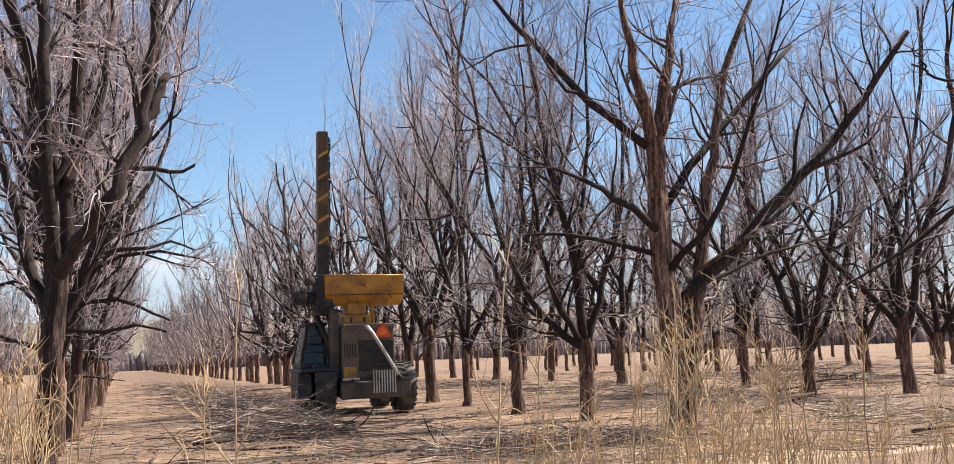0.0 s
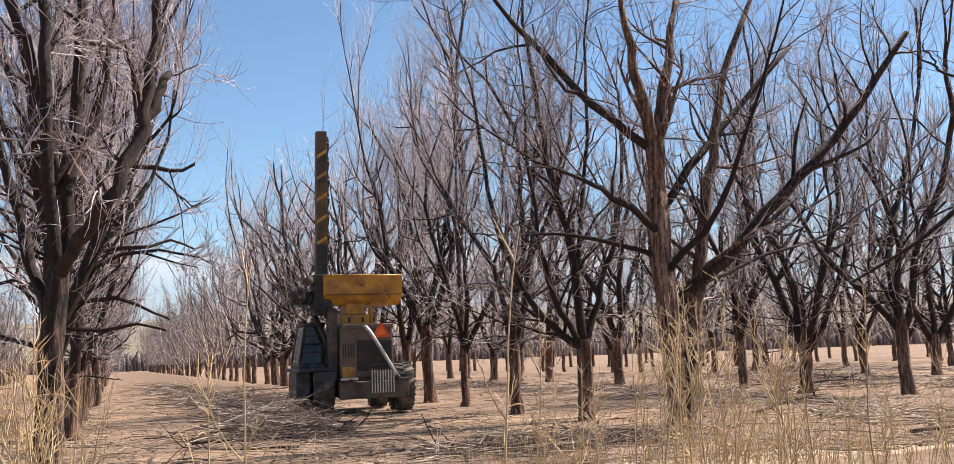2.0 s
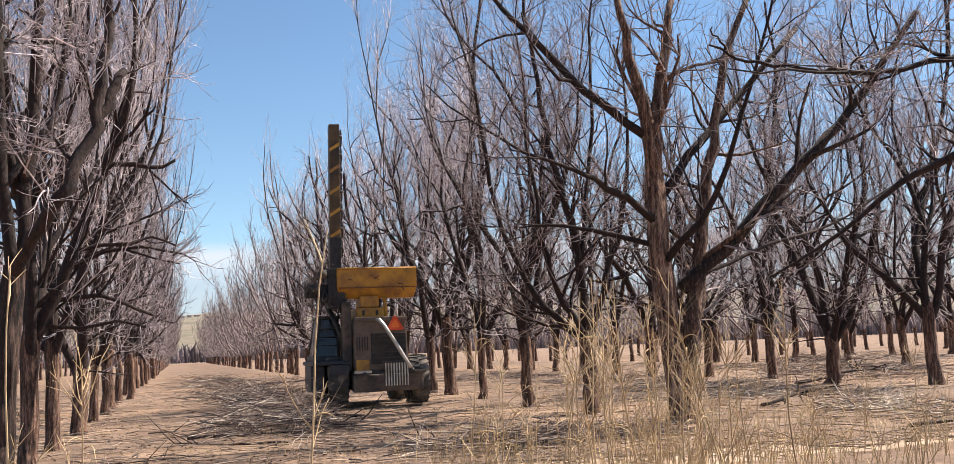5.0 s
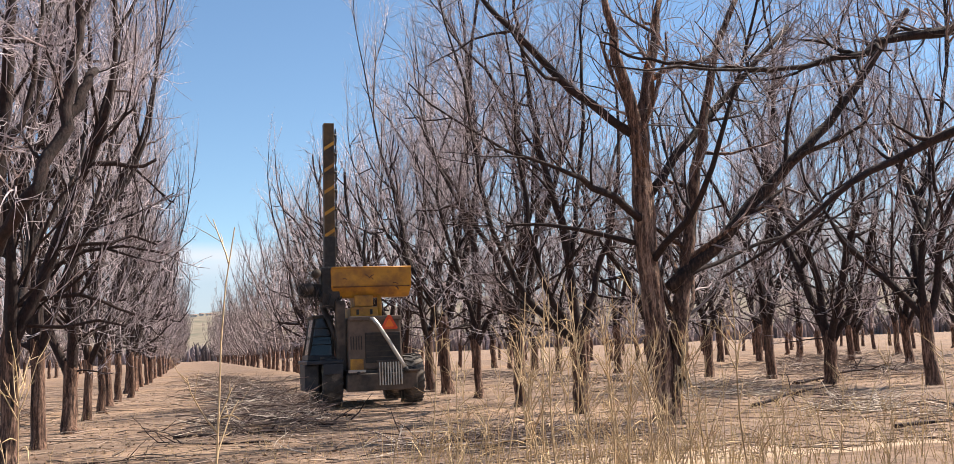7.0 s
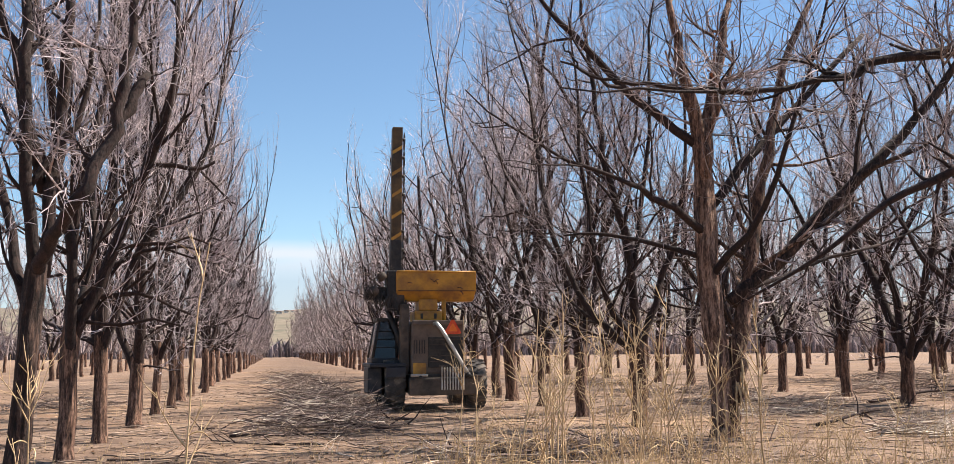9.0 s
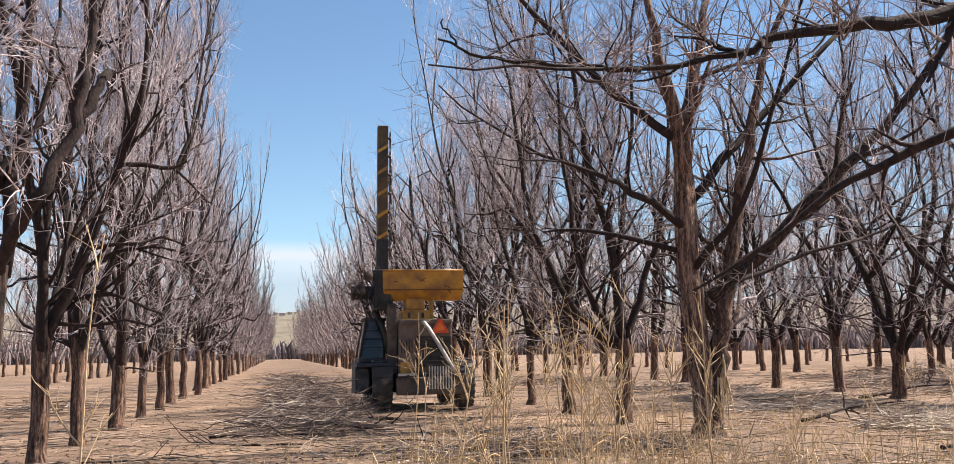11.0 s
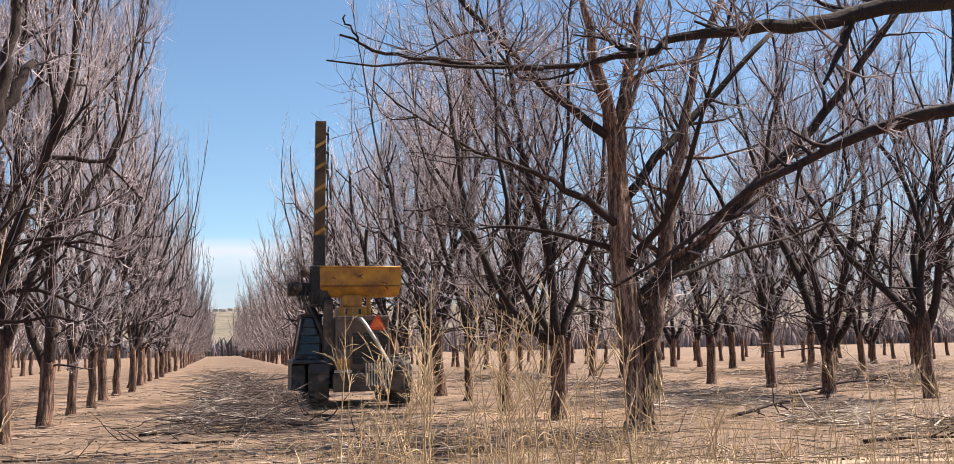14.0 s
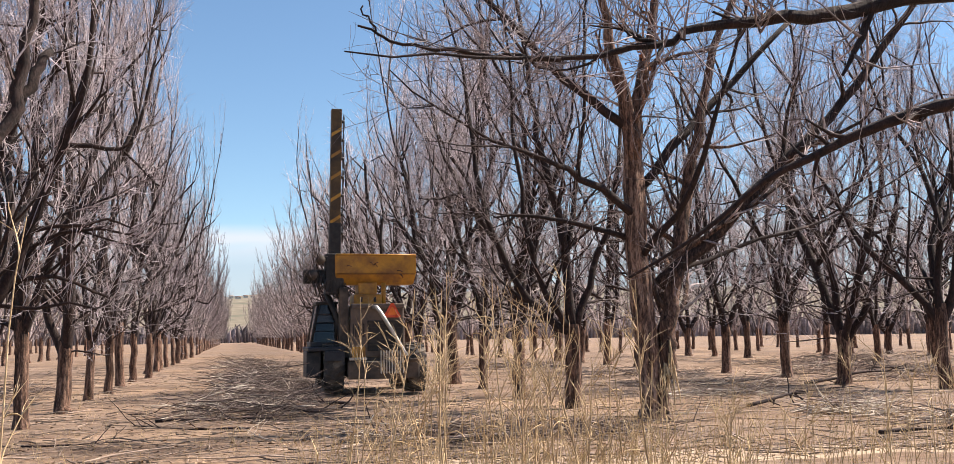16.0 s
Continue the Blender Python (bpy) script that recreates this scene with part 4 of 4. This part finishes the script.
PILES = [(-7.8, 21.9, 1.4, 1.8, 0.7, 130, "tangled heap of dark cut branches in the alley", 0.2),
         (-7.2, 25.8, 1.5, 1.9, 0.55, 85, "tangled heap of dark cut branches in the alley", 0.12),
         (-6.95, 29.6, 1.1, 2.0, 0.9, 170, "tangled heap of dark cut branches in the alley", 0.1),
         (-6.9, 36.0, 1.6, 3.4, 0.6, 90, "tangled heap of dark cut branches in the alley", 0.25),
         (-7.3, 42.0, 1.8, 4.0, 0.4, 95, "long windrow of cut branches down the alley", 0.25),
         (-7.3, 50.0, 1.8, 5.0, 0.4, 95, "long windrow of cut branches down the alley", 0.25),
         (-7.3, 60.0, 1.7, 6.0, 0.4, 95, "long windrow of cut branches down the alley", 0.25),
         (-7.3, 74.0, 1.7, 8.0, 0.4, 95, "long windrow of cut branches down the alley", 0.25),
         (4.35, 17.8, 1.0, 0.9, 0.35, 95, "pale heap of bleached cut branches under the trees", 0.5),
         (5.4, 15.4, 1.5, 0.7, 0.2, 55, "low heap of cut branches by the sandy track", 0.4),
         (-3.8, 15.6, 2.6, 0.9, 0.3, 170, "low heap of dark cut twigs by the verge", 0.1),
         (4.6, 24.5, 2.4, 1.2, 0.15, 55, "thin scatter of pale cut sticks", 0.5),
         (16.5, 36.0, 4.0, 2.0, 0.5, 150, "dark brush heap between the orchard rows", 0.1),
         (22.0, 48.0, 5.0, 2.5, 0.5, 120, "dark brush heap between the orchard rows", 0.1),
         (17.0, 27.0, 2.6, 1.6, 0.4, 110, "dark brush heap between the orchard rows", 0.15),
         (6.0, 50.0, 3.0, 2.0, 0.4, 90, "dark brush heap between the orchard rows", 0.1),
         (7.5, 31.0, 3.2, 2.0, 0.25, 80, "low mat of prunings between the orchard rows", 0.25),
         (8.5, 40.0, 3.0, 2.5, 0.3, 80, "low mat of prunings between the orchard rows", 0.15),
         (18.5, 41.0, 3.5, 2.5, 0.4, 80, "dark brush heap between the orchard rows", 0.1),
         (29.0, 55.0, 5.0, 3.0, 0.5, 80, "dark brush heap between the orchard rows", 0.1),
         (14.0, 31.0, 2.5, 1.5, 0.3, 70, "low mat of prunings between the orchard rows", 0.15),
         (-15.5, 36.0, 2.0, 2.0, 0.35, 70, "dark brush heap between the orchard rows", 0.1)]
for i, p in enumerate(PILES):
    brush_pile(200 + i, *p)

def fallen_limb(seed, x, y, turn, length, r, label, mat):
    """A crooked dead limb on the ground with stubs of side branches."""
    rng = np.random.default_rng(seed)
    out = Shape()
    line = run(rng, (-length / 2, 0, 0), (1, 0, 0.12), length, 8, -0.03, 0.12)
    line[:, 2] = np.clip(line[:, 2] * 0.4, 0, 0.3) + r
    out.tube(line, np.linspace(r, r * 0.35, 9), 8, True, 0.15)
    ob = tagged(new("fallen_limb", out.mesh("fallen_limb", mat)), label, "fallen limb", "fallen limbs")
    for s in rng.uniform(0.2, 1, 7):
        p, d = point_on(line, s)
        side = Shape()
        side.tube(run(rng, p, aside(rng, d, 50), rng.uniform(0.2, 0.9), 3, 0.0, 0.15), [r * 0.45, r * 0.35, r * 0.25, 0.004], 5)
        part("side_branch", side, mat, ob)
    ob.matrix_world = pose(x, y, ground_height(x, y) - 0.01, 0, 0, turn)


DARK_LIMB, PALE_LIMB = "dark dead limb lying on the soil", "bleached dead limb lying on the soil"
for i, (x, y, turn, length, r) in enumerate(((-1.6, 17.4, 175, 3.4, 0.05), (-3.6, 17.0, 184, 2.6, 0.035), (-4.6, 15.9, 170, 3.0, 0.04), (-2.4, 15.4, 190, 2.8, 0.04),
        (4.3, 20.6, 20, 2.2, 0.05), (3.6, 14.2, 12, 2.4, 0.04), (12.5, 30.5, 15, 4.5, 0.06), (16.0, 33.5, 200, 3.8, 0.05), (9.0, 26.0, 5, 2.6, 0.03),
        (-8.8, 19.0, 165, 2.2, 0.025), (-9.2, 24.6, 20, 2.6, 0.03), (-6.5, 26.4, 150, 3.2, 0.045), (-6.9, 24.2, 25, 3.0, 0.05), (-7.4, 22.6, 165, 3.2, 0.045), (-8.3, 21.0, 10, 2.6, 0.04), (-10.2, 16.8, 5, 2.4, 0.02))):
    fallen_limb(500 + i, x, y, turn, length, r, DARK_LIMB, SHADED_LIMB_BARK)
for i, (x, y, turn, length, r) in enumerate(((3.9, 17.5, 165, 1.5, 0.05), (4.9, 17.4, 25, 2.4, 0.03), (1.5, 19.4, 5, 1.8, 0.02), (-7.8, 17.2, 120, 1.8, 0.014), (-6.2, 15.2, 60, 1.7, 0.014))):
    fallen_limb(540 + i, x, y, turn, length, r, PALE_LIMB, BARE_WOOD)

rng = np.random.default_rng(21)
sticks = Shape()
for _ in range(7500):
    y = 11.5 + 60 * rng.random() ** 1.8
    x = rng.uniform(-17 - 0.25 * y, 4 + 0.62 * y)
    turn = rng.normal() * 0.8
    length = rng.uniform(0.15, 1.5) * (0.6 + 0.8 * rng.random())
    r = 0.003 + 0.016 * rng.random() ** 2
    z = ground_height(x, y)
    if rng.random() < 0.1:          # the windrow down the alley
        x, y = -7.4 + rng.normal() * 1.5, 18 + 95 * rng.random() ** 1.5
        z, turn = ground_height(x, y), rng.uniform(0, 6.28)
    line = run(rng, (x, y, z + r + rng.random() * 0.05), (math.cos(turn), math.sin(turn), 0.0), length, 3, 0, 0.13)
    line[:, 2] = np.clip(line[:, 2], z + 0.003, z + 0.1)
    sticks.tube(line, [r, r * 0.9, r * 0.7, r * 0.4], 3)
tagged(new("fallen_twigs", sticks.mesh("fallen_twigs", LITTER)), "scattered fallen twigs and prunings on the soil", "twigs", kind="stuff")

LEAF = surface("dead_leaf", (0.11, 0.065, 0.038), (0.38, 0.26, 0.165), 9, (0.2, 0.13, 0.08), 3, 0.85, 0, 0, 0, (1, 1, 1), 0.6, True)
leaves = Shape()
for _ in range(15000):
    y = 11.5 + 42 * rng.random() ** 1.7
    x = rng.uniform(-15 - 0.2 * y, 3 + 0.6 * y)
    if noise.noise((x * 0.35, y * 0.35, 8)) < rng.uniform(-0.5, 0.25):
        continue
    a, w, h = rng.uniform(0, 6.28), rng.uniform(0.02, 0.06), rng.uniform(0.01, 0.035)
    c, q, z = math.cos(a) * w, math.sin(a) * w, ground_height(x, y) + 0.006
    leaves.add([(x - c, y - q, z), (x + q * 0.5, y - c * 0.5, z + h), (x + c, y + q, z + 0.4 * h), (x - q * 0.5, y + c * 0.5, z)], [(0, 1, 2), (0, 2, 3)])
tagged(new("leaf_litter", leaves.mesh("leaf_litter", LEAF, False)), "curled brown leaves scattered over the soil", "leaves", kind="stuff")

# dead grass: thick in the verge, thin further in
grass = Shape()
def grass_stem(x, y, high, lean, r, leaves=3):
    a = rng.uniform(0, 6.28)
    d = (lean * math.cos(a), lean * math.sin(a), 1.0)
    line = run(rng, (x, y, ground_height(x, y) - 0.02), d, high, 4, 0.0, 0.07)
    grass.tube(line, [r, r * 0.9, r * 0.75, r * 0.55, r * 0.25], 3)
    for s in rng.uniform(0.25, 0.95, int(rng.integers(0, leaves + 1))):
        p, dd = point_on(line, s)
        leaf = run(rng, p, aside(rng, dd, rng.uniform(25, 60)), high * rng.uniform(0.12, 0.35), 2, -0.12, 0.1)
        grass.tube(leaf, [r * 0.7, r * 0.7, 0.001], 3)
for _ in range(1500):
    x = rng.uniform(-7.4, 3.0)
    thick = noise.noise((x * 0.9, 4.0, 0)) * 0.5 + 0.6
    if rng.random() < thick * (1.0 if x < -3.0 else 0.5):
        grass_stem(x, rng.uniform(5.9, 10.8), rng.uniform(0.45, 1.15), 0.22, rng.uniform(0.003, 0.006))
for _ in range(70):
    grass_stem(rng.uniform(-12.0, -11.25), rng.uniform(4.6, 6.8), rng.uniform(0.9, 1.95), 0.05, rng.uniform(0.003, 0.007), 1)
for _ in range(2600):
    y = 11.0 + 22 * rng.random() ** 1.6
    grass_stem(rng.uniform(-13, 4 + 0.5 * y), y, rng.uniform(0.06, 0.35), 0.5, rng.uniform(0.003, 0.005))
tagged(new("dead_grass", grass.mesh("dead_grass", STRAW)), "dead straw-yellow grass along the verge", "grass", kind="stuff")


def dry_weed(seed, high, shoots, label):
    """A dead weed: a tall thin stem, side shoots and drooping dry leaves."""
    rng = np.random.default_rng(seed)
    root = tagged(new("dry_weed"), label, "weed", "dry weeds of the verge")
    stem = Shape()
    line = run(rng, (0, 0, -0.05), (rng.normal() * 0.04, rng.normal() * 0.04, 1), high, 8, 0.05, 0.035)
    stem.tube(line, np.linspace(0.010, 0.0035, 9), 6)
    part("stem", stem, STALK, root)
    for s in rng.uniform(0.25, 0.97, shoots):
        p, d = point_on(line, s)
        shoot = Shape()
        b = run(rng, p, aside(rng, d, rng.uniform(25, 50)), rng.uniform(0.2, 0.8) * (1.2 - 0.7 * s), 4, 0.06, 0.09)
        shoot.tube(b, np.linspace(0.006, 0.0025, 5), 4)
        for q in rng.uniform(0.4, 1.0, 3):
            pp, dd = point_on(b, q)
            t = run(rng, pp, aside(rng, dd, 35), rng.uniform(0.06, 0.25), 2, 0.02, 0.1)
            shoot.tube(t, [0.003, 0.0025, 0.001], 3)
        part("side_shoot", shoot, STALK, root)
    for s in rng.uniform(0.1, 0.85, shoots // 3):
        p, d = point_on(line, s)
        leaf = Shape()
        t = run(rng, p, aside(rng, d, 45), rng.uniform(0.15, 0.45), 5, -0.28, 0.12)
        leaf.tube(t, [0.002, 0.004, 0.0045, 0.004, 0.003, 0.001], 4)
        part("dry_leaf", leaf, STRAW, root)
    return root


kinds = [dry_weed(300, 1.7, 9, "tall dead weed with a straw-coloured stem"), dry_weed(301, 2.1, 14, "tall branching dead weed with dry leaves"),
         dry_weed(302, 1.4, 12, "bushy dead weed with curled leaves"), dry_weed(303, 2.4, 10, "very tall thin dead weed stalk"), dry_weed(304, 1.9, 7, "tall dead weed with a straw-coloured stem"),
         dry_weed(305, 2.75, 4, "single tall bare weed stalk")]
first = set()
def plant(k, x, y, s, tilt=4.0):
    m = pose(x, y, ground_height(x, y), rng.normal() * tilt, rng.normal() * tilt, rng.uniform(0, 360)) @ Matrix.Scale(s, 4)
    ob = copy_thing(kinds[k], Matrix.Identity(4)) if k in first else kinds[k]
    first.add(k)
    ob.matrix_basis = m
for _ in range(36):
    plant(int(rng.integers(0, 5)), rng.uniform(-7.1, -4.2), rng.uniform(5.6, 9.6), rng.uniform(0.62, 1.02))
for _ in range(26):
    plant(int(rng.integers(0, 5)), rng.uniform(-4.2, 3.5), rng.uniform(6.5, 11.0), rng.uniform(0.5, 0.85))
for _ in range(13):
    plant(int(rng.integers(0, 5)), rng.uniform(-11.95, -11.2), rng.uniform(4.7, 7.0), rng.uniform(0.7, 0.95))
for _ in range(9):
    plant((3, 5, 0)[int(rng.integers(0, 3))], rng.uniform(-6.6, -4.9), rng.uniform(6.0, 9.0), rng.uniform(0.7, 0.95), 2.0)
for x, y, k, s in ((-9.2, 3.6, 5, 0.86), (-10.5, 3.4, 5, 0.79), (-10.4, 6.2, 0, 0.95)):
    plant(k, x, y, s, 1.0)

# far woods past the field
woods = Shape()
for _ in range(5200):
    a, far = radians(rng.uniform(-40, 62)), rng.uniform(420, 520)
    end = -8 < math.degrees(a) < 2.5          # lower scrub past the alley's end
    x, y = far * math.sin(a), far * math.cos(a)
    h = rng.uniform(4, 11) * (0.75 if end else 1.0)
    woods.tube([(x, y, 0), (x + rng.normal() * 0.6, y, h * 0.5), (x + rng.normal() * 1.5, y, h)], [0.7, 0.9, 0.1], 3)
tagged(new("distant_woods", woods.mesh("distant_woods", BRANCHLET)), "hazy line of bare trees beyond the field", "woods", kind="stuff")


# houses on the ridge
def ridge_house(wide, high, wall_mat, label):
    root = tagged(new("house"), label, "house", "houses on the ridge")
    part("wall", block(-wide / 2, wide / 2, -4, 4, -6, high, 0.1), wall_mat, root)
    roof = Shape()
    w = wide / 2 + 0.6
    roof.add([(-w, -4.6, high), (w, -4.6, high), (w, 4.6, high), (-w, 4.6, high), (-w, 0, high + 2.2), (w, 0, high + 2.2)],
             [(0, 1, 5, 4), (2, 3, 4, 5), (1, 2, 5), (3, 0, 4), (3, 2, 1, 0)])
    part("roof", roof, HOUSE_ROOF, root)
    for x in (-wide * 0.28, wide * 0.2):
        part("window", block(x, x + 1.6, -4.12, -3.95, 1.2, 2.8, 0.02), BLACK, root)
    return root


STUCCO = surface("pale_stucco", (0.62, 0.57, 0.5), (0.8, 0.76, 0.7), 0.5, (0.55, 0.5, 0.44), 0.2, 0.9, 0, 0, 0)
HOUSE_ROOF = surface("house_roof", (0.2, 0.13, 0.1), (0.3, 0.2, 0.16), 0.5, None, 1, 0.9, 0, 0, 0)
rng = np.random.default_rng(88)
for i in range(16):
    x, y = -170 + 20 * i + rng.uniform(-6, 6), 2700 + 240 * rng.random()
    a = math.degrees(math.atan2(x, y))
    col = (a + 70) / 140 * 139
    top = 128 + 26 * noise.noise((col * 0.11, 5, 0))
    rise = 0.8 + 0.2 * (y - 2700) / 300
    home = ridge_house(rng.uniform(9, 18), rng.uniform(3.0, 5.0), STUCCO, "small pale house on the far ridge")
    home.location = (x, y, rise * top - 1)
